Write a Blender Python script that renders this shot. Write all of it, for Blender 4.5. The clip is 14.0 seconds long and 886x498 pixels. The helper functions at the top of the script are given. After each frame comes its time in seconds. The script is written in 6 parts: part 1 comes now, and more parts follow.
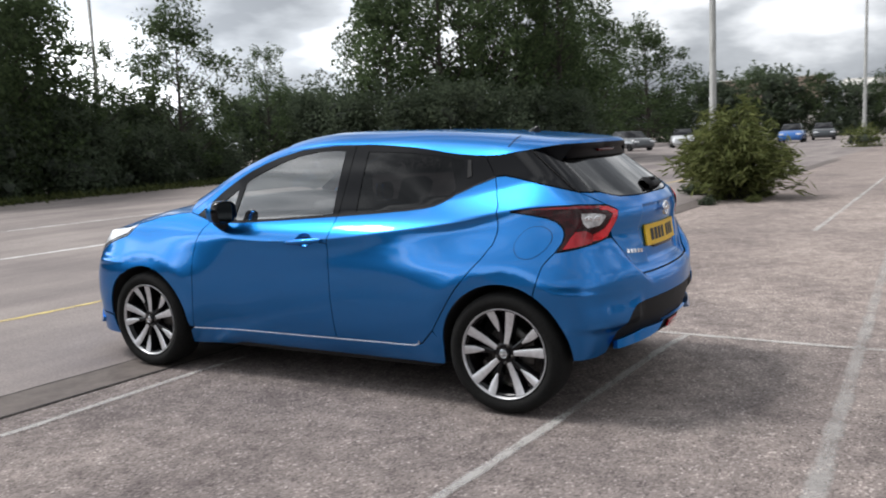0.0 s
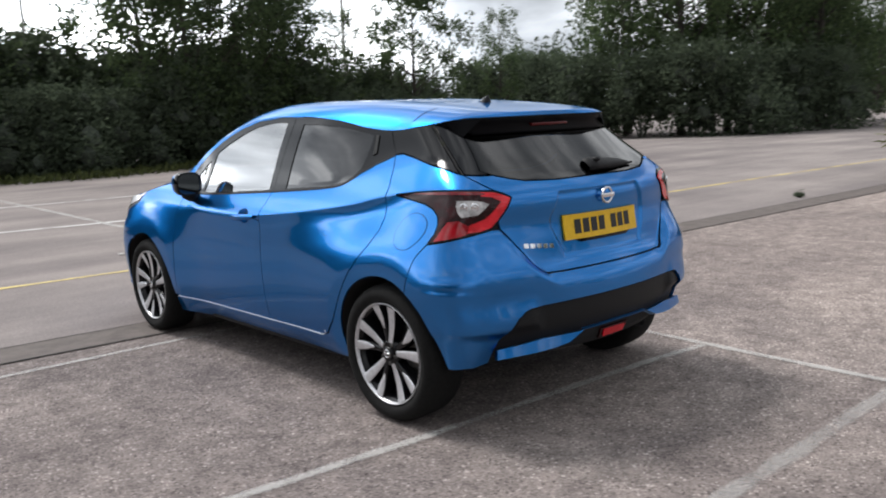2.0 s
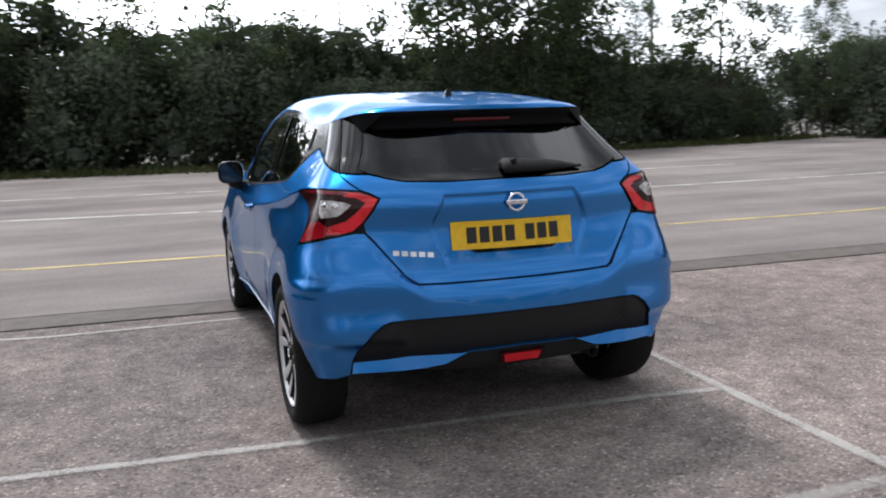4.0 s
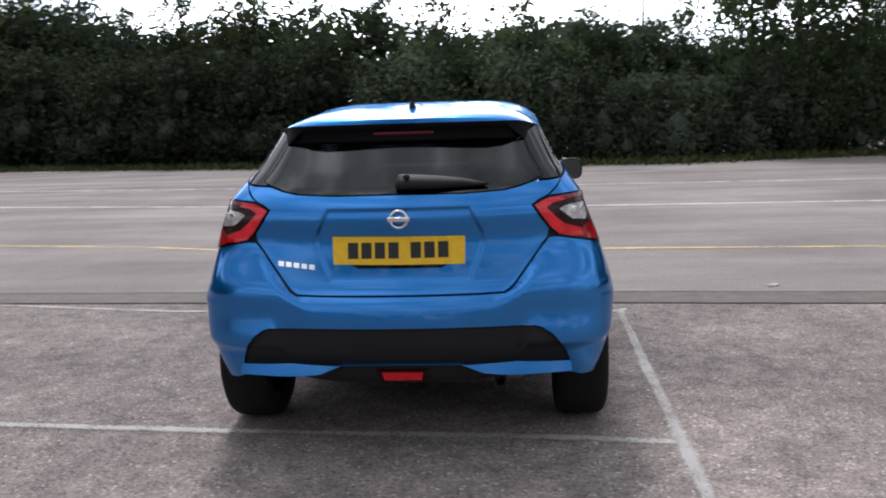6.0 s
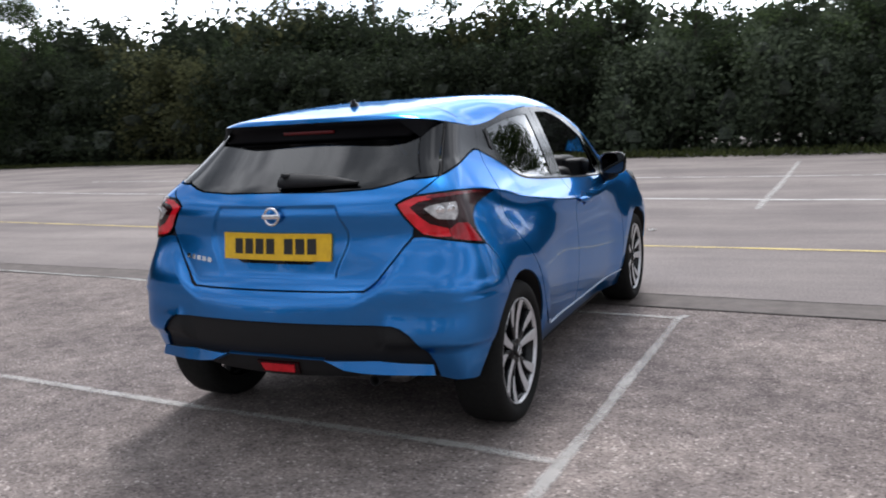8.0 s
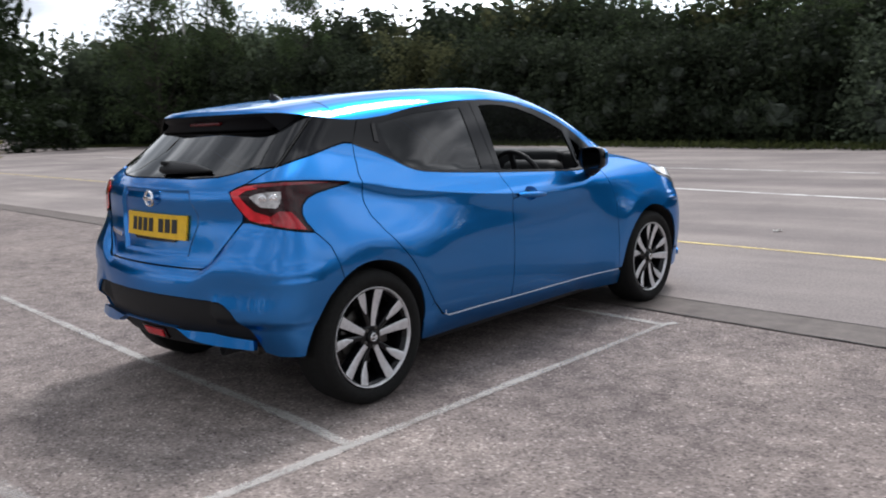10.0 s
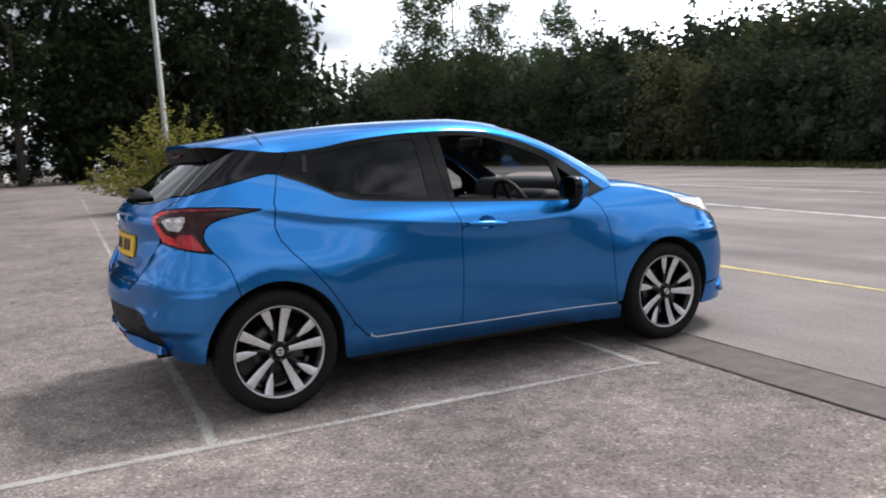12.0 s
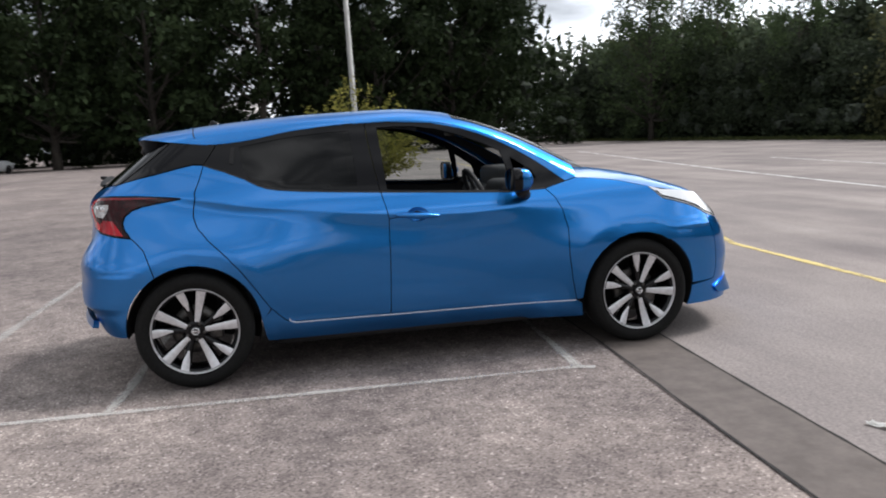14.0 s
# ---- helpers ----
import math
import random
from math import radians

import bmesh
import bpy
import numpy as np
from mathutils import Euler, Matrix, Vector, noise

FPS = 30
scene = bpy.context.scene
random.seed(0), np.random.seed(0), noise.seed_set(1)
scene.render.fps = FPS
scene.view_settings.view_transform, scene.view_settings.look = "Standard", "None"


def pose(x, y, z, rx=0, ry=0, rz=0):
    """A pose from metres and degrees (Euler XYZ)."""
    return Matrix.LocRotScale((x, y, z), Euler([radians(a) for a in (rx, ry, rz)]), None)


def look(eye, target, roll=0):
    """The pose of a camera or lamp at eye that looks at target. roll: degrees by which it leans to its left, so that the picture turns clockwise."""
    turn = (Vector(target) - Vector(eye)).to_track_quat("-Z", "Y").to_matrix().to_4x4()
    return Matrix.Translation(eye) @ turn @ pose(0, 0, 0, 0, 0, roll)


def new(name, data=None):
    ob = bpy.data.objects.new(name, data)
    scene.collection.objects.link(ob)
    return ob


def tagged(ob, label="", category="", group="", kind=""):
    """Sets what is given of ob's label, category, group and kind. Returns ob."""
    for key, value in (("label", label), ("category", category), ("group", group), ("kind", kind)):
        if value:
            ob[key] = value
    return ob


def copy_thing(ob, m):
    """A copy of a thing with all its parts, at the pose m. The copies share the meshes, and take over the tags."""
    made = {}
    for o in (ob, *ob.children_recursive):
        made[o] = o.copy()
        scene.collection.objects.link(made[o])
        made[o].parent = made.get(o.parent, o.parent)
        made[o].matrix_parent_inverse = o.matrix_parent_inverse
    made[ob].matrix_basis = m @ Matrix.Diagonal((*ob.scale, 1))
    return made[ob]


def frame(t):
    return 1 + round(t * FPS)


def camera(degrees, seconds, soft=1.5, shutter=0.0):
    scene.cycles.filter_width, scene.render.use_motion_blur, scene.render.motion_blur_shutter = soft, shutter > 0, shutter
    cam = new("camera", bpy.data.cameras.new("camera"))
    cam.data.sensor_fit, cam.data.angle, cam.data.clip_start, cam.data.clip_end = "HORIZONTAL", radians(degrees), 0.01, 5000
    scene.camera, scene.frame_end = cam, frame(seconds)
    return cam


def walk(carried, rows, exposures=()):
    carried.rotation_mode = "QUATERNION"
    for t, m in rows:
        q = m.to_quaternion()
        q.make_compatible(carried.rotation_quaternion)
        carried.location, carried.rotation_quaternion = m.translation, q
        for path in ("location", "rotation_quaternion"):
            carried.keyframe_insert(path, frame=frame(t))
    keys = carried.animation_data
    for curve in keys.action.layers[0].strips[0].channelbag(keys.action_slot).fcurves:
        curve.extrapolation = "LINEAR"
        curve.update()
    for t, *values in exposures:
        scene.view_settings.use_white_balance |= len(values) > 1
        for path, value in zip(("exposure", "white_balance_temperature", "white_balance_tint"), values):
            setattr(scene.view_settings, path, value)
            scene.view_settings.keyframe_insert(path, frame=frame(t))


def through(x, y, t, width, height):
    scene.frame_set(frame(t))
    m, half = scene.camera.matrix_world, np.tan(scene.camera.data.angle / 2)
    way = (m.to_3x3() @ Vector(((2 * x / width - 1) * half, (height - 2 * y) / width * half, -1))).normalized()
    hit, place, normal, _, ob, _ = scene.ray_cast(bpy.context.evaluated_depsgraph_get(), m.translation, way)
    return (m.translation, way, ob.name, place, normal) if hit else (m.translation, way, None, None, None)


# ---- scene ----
cam = camera(55.9, 14.0, 1.9, 0.5)
PATH = [
    (0, (-4.409, -1.782, 1.361), (-2.697, -0.782, 1.104), -2.6),
    (0.5, (-4.049, -2.045, 1.344), (-2.409, -0.929, 1.089), -3.3),
    (1, (-3.734, -2.36, 1.339), (-2.195, -1.111, 1.069), -3.2),
    (1.5, (-3.379, -2.631, 1.326), (-1.947, -1.265, 1.04), -2.6),
    (2, (-2.986, -2.839, 1.336), (-1.673, -1.363, 1.019), -2.5),
    (2.5, (-2.61, -3.1, 1.317), (-1.449, -1.503, 1.0), -2.1),
    (3, (-2.19, -3.254, 1.276), (-1.18, -1.556, 0.962), -2.0),
    (5.5, (-0.03, -3.751, 1.279), (0.011, -1.773, 0.987), -1.7),
    (6, (0.392, -3.71, 1.305), (0.253, -1.737, 1.012), -1.7),
    (6.5, (0.8, -3.698, 1.281), (0.494, -1.744, 0.989), -1.8),
    (7, (1.18, -3.593, 1.259), (0.706, -1.672, 0.969), -2.1),
    (7.5, (1.571, -3.468, 1.272), (0.921, -1.598, 0.989), -2.6),
    (8, (1.964, -3.308, 1.28), (1.155, -1.503, 0.988), -2.9),
    (8.5, (2.335, -3.082, 1.277), (1.387, -1.347, 0.975), -2.8),
    (9, (2.75, -2.914, 1.264), (1.674, -1.256, 0.959), -2.3),
    (11.5, (4.456, -1.53, 1.25), (2.789, -0.454, 0.995), -2.7),
    (12, (4.715, -1.196, 1.245), (2.971, -0.245, 1.013), -2.5),
    (12.5, (4.919, -0.826, 1.264), (3.118, 0.008, 1.017), -2.6),
    (13, (5.124, -0.445, 1.266), (3.274, 0.265, 0.997), -2.8),
    (13.5, (5.206, -0.038, 1.252), (3.309, 0.531, 0.975), -2.5),
    (14, (5.297, 0.36, 1.269), (3.362, 0.788, 0.999), -2.7),
]
walk(cam, [(t, look(eye, target, roll)) for t, eye, target, roll in PATH],
     [(0, -.14, 6500, 10), (3, -.14, 6450, 10), (5.5, -.16, 6250, 12), (8.5, -.14, 6250, 12), (11.5, -.06, 6400, 11), (14, -.02, 6450, 11)])

# ---- world, sun ----
SUN = Vector((-.13, .57, .81)).normalized()
world = bpy.data.worlds.new("world")
scene.world = world
world.use_nodes = True
wn, wl = world.node_tree.nodes, world.node_tree.links
wn.clear()
sky = wn.new("ShaderNodeTexSky")
sky.sky_type, sky.sun_disc = "NISHITA", False
sky.sun_elevation, sky.sun_rotation = math.asin(SUN.z), math.atan2(SUN.x, SUN.y)
sky.air_density, sky.dust_density = 1.0, 1.5
coord = wn.new("ShaderNodeTexCoord")
squash = wn.new("ShaderNodeMapping")
squash.inputs["Scale"].default_value = (1.0, 1.0, 2.6)
clouds = wn.new("ShaderNodeTexNoise")
clouds.inputs["Scale"].default_value, clouds.inputs["Detail"].default_value = 2.6, 8
clouds.inputs["Roughness"].default_value, clouds.inputs["Distortion"].default_value = .56, .35
cover = wn.new("ShaderNodeValToRGB")
cover.color_ramp.elements[0].color = (.93, .93, .93, 1)
cover.color_ramp.elements[0].position, cover.color_ramp.elements[1].position = .20, .37
tone = wn.new("ShaderNodeTexNoise")
tone.inputs["Scale"].default_value, tone.inputs["Detail"].default_value = 4.0, 6
grey = wn.new("ShaderNodeValToRGB")
grey.color_ramp.elements[0].position, grey.color_ramp.elements[1].position = .36, .64
grey.color_ramp.elements[0].color = (3.6, 3.9, 4.3, 1)
grey.color_ramp.elements[1].color = (16.5, 16.9, 17.4, 1)
middle_grey = grey.color_ramp.elements.new(.48)
middle_grey.color = (6.6, 7.0, 7.5, 1)
blend = wn.new("ShaderNodeMix")
blend.data_type = "RGBA"
back = wn.new("ShaderNodeBackground")
wout = wn.new("ShaderNodeOutputWorld")
wl.new(coord.outputs["Generated"], squash.inputs[0])
wl.new(squash.outputs[0], clouds.inputs["Vector"])
wl.new(squash.outputs[0], tone.inputs["Vector"])
wl.new(clouds.outputs["Fac"], cover.inputs[0])
wl.new(tone.outputs["Fac"], grey.inputs[0])
wl.new(cover.outputs["Color"], blend.inputs["Factor"])
wl.new(sky.outputs["Color"], blend.inputs["A"])
wl.new(grey.outputs["Color"], blend.inputs["B"])
wl.new(blend.outputs["Result"], back.inputs["Color"])
# thin cloud is brighter towards the sun
near_sun, clip, glow, lift = wn.new("ShaderNodeVectorMath"), wn.new("ShaderNodeMath"), wn.new("ShaderNodeMath"), wn.new("ShaderNodeMath")
near_sun.operation, clip.operation, glow.operation, lift.operation = "DOT_PRODUCT", "MAXIMUM", "POWER", "MULTIPLY_ADD"
near_sun.inputs[1].default_value, clip.inputs[1].default_value, glow.inputs[1].default_value = SUN, 0, 4
lift.inputs[1].default_value, lift.inputs[2].default_value = .07, .090
wl.new(coord.outputs["Generated"], near_sun.inputs[0])
wl.new(near_sun.outputs["Value"], clip.inputs[0])
wl.new(clip.outputs[0], glow.inputs[0])
wl.new(glow.outputs[0], lift.inputs[0])
# and towards the hazy horizon below it
split, low, haze, total = wn.new("ShaderNodeSeparateXYZ"), wn.new("ShaderNodeMath"), wn.new("ShaderNodeMath"), wn.new("ShaderNodeMath")
below, half_turn, spread, sunny_side = wn.new("ShaderNodeVectorMath"), wn.new("ShaderNodeMath"), wn.new("ShaderNodeMath"), wn.new("ShaderNodeMath")
below.operation, half_turn.operation, spread.operation, sunny_side.operation = "DOT_PRODUCT", "MULTIPLY_ADD", "POWER", "MULTIPLY"
below.inputs[1].default_value = Vector((SUN.x, SUN.y, 0)).normalized()
half_turn.inputs[1].default_value, half_turn.inputs[2].default_value, spread.inputs[1].default_value = .5, .5, 8
wl.new(coord.outputs["Generated"], below.inputs[0])
wl.new(below.outputs["Value"], half_turn.inputs[0])
wl.new(half_turn.outputs[0], spread.inputs[0])
low.operation, haze.operation, total.operation = "SUBTRACT", "POWER", "MULTIPLY_ADD"
low.use_clamp = True
low.inputs[0].default_value, haze.inputs[1].default_value, total.inputs[1].default_value = 1, 2.5, .85
wl.new(coord.outputs["Generated"], split.inputs[0])
wl.new(split.outputs["Z"], low.inputs[1])
wl.new(low.outputs[0], haze.inputs[0])
wl.new(haze.outputs[0], sunny_side.inputs[0])
wl.new(spread.outputs[0], sunny_side.inputs[1])
wl.new(sunny_side.outputs[0], total.inputs[0])
wl.new(lift.outputs[0], total.inputs[2])
wl.new(total.outputs[0], back.inputs["Strength"])
wl.new(back.outputs[0], wout.inputs[0])
sun = new("sun", bpy.data.lights.new("sun", "SUN"))
sun.data.energy, sun.data.angle, sun.data.color = 3.1, radians(15), (1.0, .975, .96)
sun.matrix_world = look(SUN * 50, (0, 0, 0))

# ---- materials ----


def material(name, color, rough=.5, metal=0.0, coat=0.0, coat_rough=.03, spec=.5):
    m = bpy.data.materials.new(name)
    m.use_nodes = True
    p = m.node_tree.nodes["Principled BSDF"]
    p.inputs["Base Color"].default_value = (*color, 1)
    p.inputs["Roughness"].default_value = rough
    p.inputs["Metallic"].default_value = metal
    p.inputs["Coat Weight"].default_value = coat
    p.inputs["Coat Roughness"].default_value = coat_rough
    p.inputs["Specular IOR Level"].default_value = spec
    return m


def tree_of(m):
    n = m.node_tree.nodes
    return n, m.node_tree.links, n["Principled BSDF"]


def noise_node(m, scale, detail=4, rough=.6, vector="Object", stretch=(1, 1, 1)):
    n, l, _ = tree_of(m)
    c = n.new("ShaderNodeTexCoord")
    g = n.new("ShaderNodeMapping")
    g.inputs["Scale"].default_value = stretch
    t = n.new("ShaderNodeTexNoise")
    t.inputs["Scale"].default_value, t.inputs["Detail"].default_value, t.inputs["Roughness"].default_value = scale, detail, rough
    l.new(c.outputs[vector], g.inputs[0])
    l.new(g.outputs[0], t.inputs["Vector"])
    return t.outputs["Fac"]


def ramp(m, value, *stops):
    n, l, _ = tree_of(m)
    r = n.new("ShaderNodeValToRGB")
    e = r.color_ramp.elements
    e[0].position, e[0].color = stops[0][0], (*stops[0][1], 1)
    e[1].position, e[1].color = stops[-1][0], (*stops[-1][1], 1)
    for at, color in stops[1:-1]:
        k = e.new(at)
        k.color = (*color, 1)
    l.new(value, r.inputs[0])
    return r.outputs["Color"]


def mix(m, factor, a, b, mode="MIX"):
    n, l, _ = tree_of(m)
    x = n.new("ShaderNodeMix")
    x.data_type, x.blend_type = "RGBA", mode
    for key, v in (("Factor", factor), ("A", a), ("B", b)):
        if hasattr(v, "is_output"):
            l.new(v, x.inputs[key])
        else:
            x.inputs[key].default_value = v if key == "Factor" else (*v, 1)
    return x.outputs["Result"]


def bump(m, height, strength=.3, distance=.01):
    n, l, p = tree_of(m)
    b = n.new("ShaderNodeBump")
    b.inputs["Strength"].default_value, b.inputs["Distance"].default_value = strength, distance
    l.new(height, b.inputs["Height"])
    l.new(b.outputs[0], p.inputs["Normal"])


def vary(m, scale, dark, light, stretch=(1, 1, 1), lo=.35, hi=.65, bumpy=0.0, detail=5):
    """Base colour between dark and light by noise, with a little relief."""
    n, l, p = tree_of(m)
    f = noise_node(m, scale, detail, .65, "Object", stretch)
    l.new(ramp(m, f, (lo, dark), (hi, light)), p.inputs["Base Color"])
    if bumpy:
        bump(m, f, bumpy)
    return m


PAINT = material("blue metallic paint", (.010, .17, .58), .28, .95, .75, .03)
_f = noise_node(PAINT, 900, 2)
_n, _l, _p = tree_of(PAINT)
_l.new(ramp(PAINT, _f, (.35, (.011, .142, .440)), (.65, (.024, .222, .610))), _p.inputs["Base Color"])
_d = noise_node(PAINT, 6, 6, .7)
_l.new(ramp(PAINT, _d, (.3, (.025, .025, .025)), (.8, (.07, .07, .07))), _p.inputs["Coat Roughness"])
_p.inputs["Specular Tint"].default_value = (.22, .53, .82, 1)
GLOSS_BLACK = material("gloss black trim", (.004, .004, .005), .10, 0, 0, .05, .24)
GLASS_BLACK = material("black glass border", (.004, .004, .005), .06, 0, 0, .05, .34)
SPOILER_BLACK = material("black spoiler plastic", (.003, .003, .004), .45, 0, 0, .05, .08)
SATIN_BLACK = vary(material("textured black plastic", (.010, .010, .011), .6, 0, 0, .03, .25), 300, (.007, .007, .008), (.014, .014, .015), bumpy=.15)
SHUT = material("dark gap", (.004, .004, .005), .8)
RUBBER = vary(material("tyre rubber", (.008, .008, .008), .85, 0, 0, .03, .25), 60, (.004, .004, .004), (.009, .009, .0085), bumpy=.1)
ALLOY = vary(material("machined alloy", (.66, .66, .68), .34, .55), 40, (.58, .58, .60), (.74, .74, .76))
# pale colour of the reflection painted along the sill
SILL_GLINT = material("painted sill reflection", (.58, .66, .76), .3)
MIRROR = material("mirror glass", (.09, .10, .105), .03, 1.0)
RIM_BLACK = material("gloss black rim", (.004, .004, .005), .2, 0, 0, .06, .3)
STEEL = vary(material("brake steel", (.10, .095, .09), .45, .8), 30, (.06, .055, .05), (.15, .145, .14))
CHROME = material("chrome", (.80, .80, .82), .08, 1.0)
CABIN = vary(material("dark cabin plastic", (.02, .02, .021), .6), 120, (.008, .008, .009), (.018, .018, .020))
CLOTH = vary(material("dark seat cloth", (.03, .03, .032), .9), 200, (.018, .018, .02), (.045, .045, .05), bumpy=.2)
HEADLINER = vary(material("grey headliner", (.20, .20, .20), .9), 150, (.16, .16, .16), (.22, .22, .22))
PLATE = vary(material("yellow reflective plate", (.80, .48, .01), .45), 30, (.72, .42, .008), (.84, .52, .012))
PLATE_INK = material("black plate print", (.01, .01, .01), .5)
RED_LENS = vary(material("red lamp lens", (.62, .008, .018), .12, 0, .6, .02, .3), 14, (.56, .007, .014), (.82, .014, .030), detail=2)
RED_SHEEN = vary(material("dark red lamp reflection", (.16, .004, .010), .12, 0, .5, .02, .35), 12, (.10, .003, .007), (.22, .006, .014), detail=2)
RED_LEG = vary(material("red lower lamp lens", (.3, .005, .012), .12, 0, .5, .02, .3), 14, (.26, .004, .009), (.46, .010, .020), detail=2)
BRAKE_RED = material("dull red brake-light lens", (.075, .004, .005), .25, 0, .1, .02, .2)
RED_DARK = vary(material("deep red lamp lens", (.02, .002, .003), .14, 0, .25, .02, .18), 20, (.012, .0015, .002), (.030, .002, .0035), detail=2)
CLEAR_LENS = vary(material("clear grey lamp lens", (.30, .26, .25), .12, 0, 1.0, .02, .35), 30, (.24, .23, .23), (.62, .60, .60), detail=2)
LENS_WHITE = material("clear headlamp lens", (.85, .87, .90), .15, .0, 1.0, .02)


def glass(name, tint, least=.08, power=3):
    m = bpy.data.materials.new(name)
    m.use_nodes = True
    n, l = m.node_tree.nodes, m.node_tree.links
    n.clear()
    out = n.new("ShaderNodeOutputMaterial")
    t, g, x = n.new("ShaderNodeBsdfTransparent"), n.new("ShaderNodeBsdfGlossy"), n.new("ShaderNodeMixShader")
    f, p, a = n.new("ShaderNodeLayerWeight"), n.new("ShaderNodeMath"), n.new("ShaderNodeMapRange")
    t.inputs["Color"].default_value = (*tint, 1)
    g.inputs["Roughness"].default_value = .015
    f.inputs["Blend"].default_value = .5
    p.operation, p.inputs[1].default_value = "POWER", power
    a.inputs["To Min"].default_value = least
    l.new(f.outputs["Facing"], p.inputs[0])
    l.new(p.outputs[0], a.inputs["Value"])
    l.new(a.outputs[0], x.inputs[0])
    l.new(t.outputs[0], x.inputs[1])
    l.new(g.outputs[0], x.inputs[2])
    l.new(x.outputs[0], out.inputs[0])
    return m


GLASS = glass("clear window glass", (.62, .66, .65), .12, 1.8)
SCREEN = glass("clear windscreen glass", (.34, .37, .37), .02, 9)
PRIVACY = glass("dark privacy glass", (.03, .03, .032), .03)
REAR_GLASS = glass("tinted rear glass", (.035, .035, .04), .06, 4)

# ---- mesh helpers ----


def part(name, bm, mat, parent=None, label="", smooth=True):
    """One mesh object from a bmesh, under a thing or a part of it."""
    me = bpy.data.meshes.new(name)
    if smooth:
        for f in bm.faces:
            f.smooth = True
    layer = bm.verts.layers.float_vector.get("facing")
    facing = [tuple(v[layer]) for v in bm.verts] if layer else None
    bm.to_mesh(me)
    bm.free()
    me.materials.append(mat)
    if facing:
        me.normals_split_custom_set_from_vertices(facing)
    ob = new(name, me)
    if parent:
        ob.parent = parent
    if label:
        tagged(ob, label)
    return ob


def grid_mesh(rows, closed=False):
    """A bmesh from rows of points."""
    bm = bmesh.new()
    vs = [[bm.verts.new(p) for p in row] for row in rows]
    n = len(rows[0])
    for a, b in zip(vs, vs[1:]):
        for i in range(n if closed else n - 1):
            bm.faces.new((a[i], a[(i + 1) % n], b[(i + 1) % n], b[i]))
    return bm


def outward(bm, centre=(0, 1.2, .6)):
    """Turns the faces so that they look away from a centre."""
    bm.normal_update()
    c = Vector(centre)
    total = sum(f.normal.dot(f.calc_center_median() - c) * f.calc_area() for f in bm.faces)
    if total < 0:
        bmesh.ops.reverse_faces(bm, faces=bm.faces)
    bm.normal_update()


def box(bm, lo, hi, bevel=0.0, m=None):
    """Adds a bevelled box to a bmesh."""
    made = bmesh.ops.create_cube(bm, size=1.0)["verts"]
    for v in made:
        for i in range(3):
            v.co[i] = lo[i] + (v.co[i] + .5) * (hi[i] - lo[i])
    if bevel:
        edges = list({e for v in made for e in v.link_edges})
        made = bmesh.ops.bevel(bm, geom=edges, offset=bevel, segments=2, affect="EDGES", profile=.5)["verts"]
    if m:
        bmesh.ops.transform(bm, matrix=m, verts=list({v for v in made}))
    return bm


def tube(bm, pts, radii, sides=8, cap=True):
    """Adds a round bar through the points."""
    rings = []
    for i, p in enumerate(pts):
        p = Vector(p)
        d = (Vector(pts[min(i + 1, len(pts) - 1)]) - Vector(pts[max(i - 1, 0)])).normalized()
        a = d.orthogonal().normalized() if i == 0 else (a - d * a.dot(d)).normalized()
        b = d.cross(a)
        r = radii[i] if hasattr(radii, "__len__") else radii
        rings.append([bm.verts.new(p + (a * math.cos(k) + b * math.sin(k)) * r) for k in (2 * math.pi * j / sides for j in range(sides))])
    for u, v in zip(rings, rings[1:]):
        for j in range(sides):
            bm.faces.new((u[j], u[(j + 1) % sides], v[(j + 1) % sides], v[j]))
    if cap:
        bm.faces.new(rings[0][::-1])
        bm.faces.new(rings[-1])
    return bm


def lathe(bm, profile, steps=48, axis="x"):
    """Adds a body of revolution; the profile is (along, radius)."""
    rings = []
    for k in range(steps):
        c, s = math.cos(2 * math.pi * k / steps), math.sin(2 * math.pi * k / steps)
        rings.append([bm.verts.new((a, r * c, r * s)) for a, r in profile])
    for k in range(steps):
        u, v = rings[k], rings[(k + 1) % steps]
        for i in range(len(profile) - 1):
            bm.faces.new((u[i], v[i], v[i + 1], u[i + 1]))
    return bm


# ---- the car's skin ----
def curve(*pts):
    """A smooth curve through (t, value) pairs that does not overshoot."""
    xs = np.array([p[0] for p in pts], float)
    ys = np.array([p[1] for p in pts], float)
    h = np.diff(xs)
    d = np.diff(ys) / h
    m = np.zeros(len(xs))
    m[0], m[-1] = d[0], d[-1]
    for i in range(1, len(xs) - 1):
        if d[i - 1] * d[i] > 0:
            a, b = 2 * h[i] + h[i - 1], h[i] + 2 * h[i - 1]
            m[i] = (a + b) / (a / d[i - 1] + b / d[i])

    def f(t):
        t = min(max(t, xs[0]), xs[-1])
        i = min(max(int(np.searchsorted(xs, t)) - 1, 0), len(h) - 1)
        u = (t - xs[i]) / h[i]
        return float((1 + 2 * u) * (1 - u) ** 2 * ys[i] + u * (1 - u) ** 2 * h[i] * m[i]
                     + u * u * (3 - 2 * u) * ys[i + 1] + u * u * (u - 1) * h[i] * m[i + 1])
    return f


def softened(f, width):
    """The curve f, rounded off over a width, kept as a table."""
    zs = np.linspace(.06, 1.46, 701)
    raw = np.array([f(z) for z in np.linspace(-.04, 1.56, 801)])
    k = np.exp(-.5 * (np.arange(-50, 51) * .002 / width) ** 2)
    ys = np.convolve(raw, k / k.sum(), "same")[50:-50]

    def g(z):
        u = min(max((z - .06) / .002, 0.0), 699.999)
        i = int(u)
        return float(ys[i] + (ys[i + 1] - ys[i]) * (u - i))
    return g


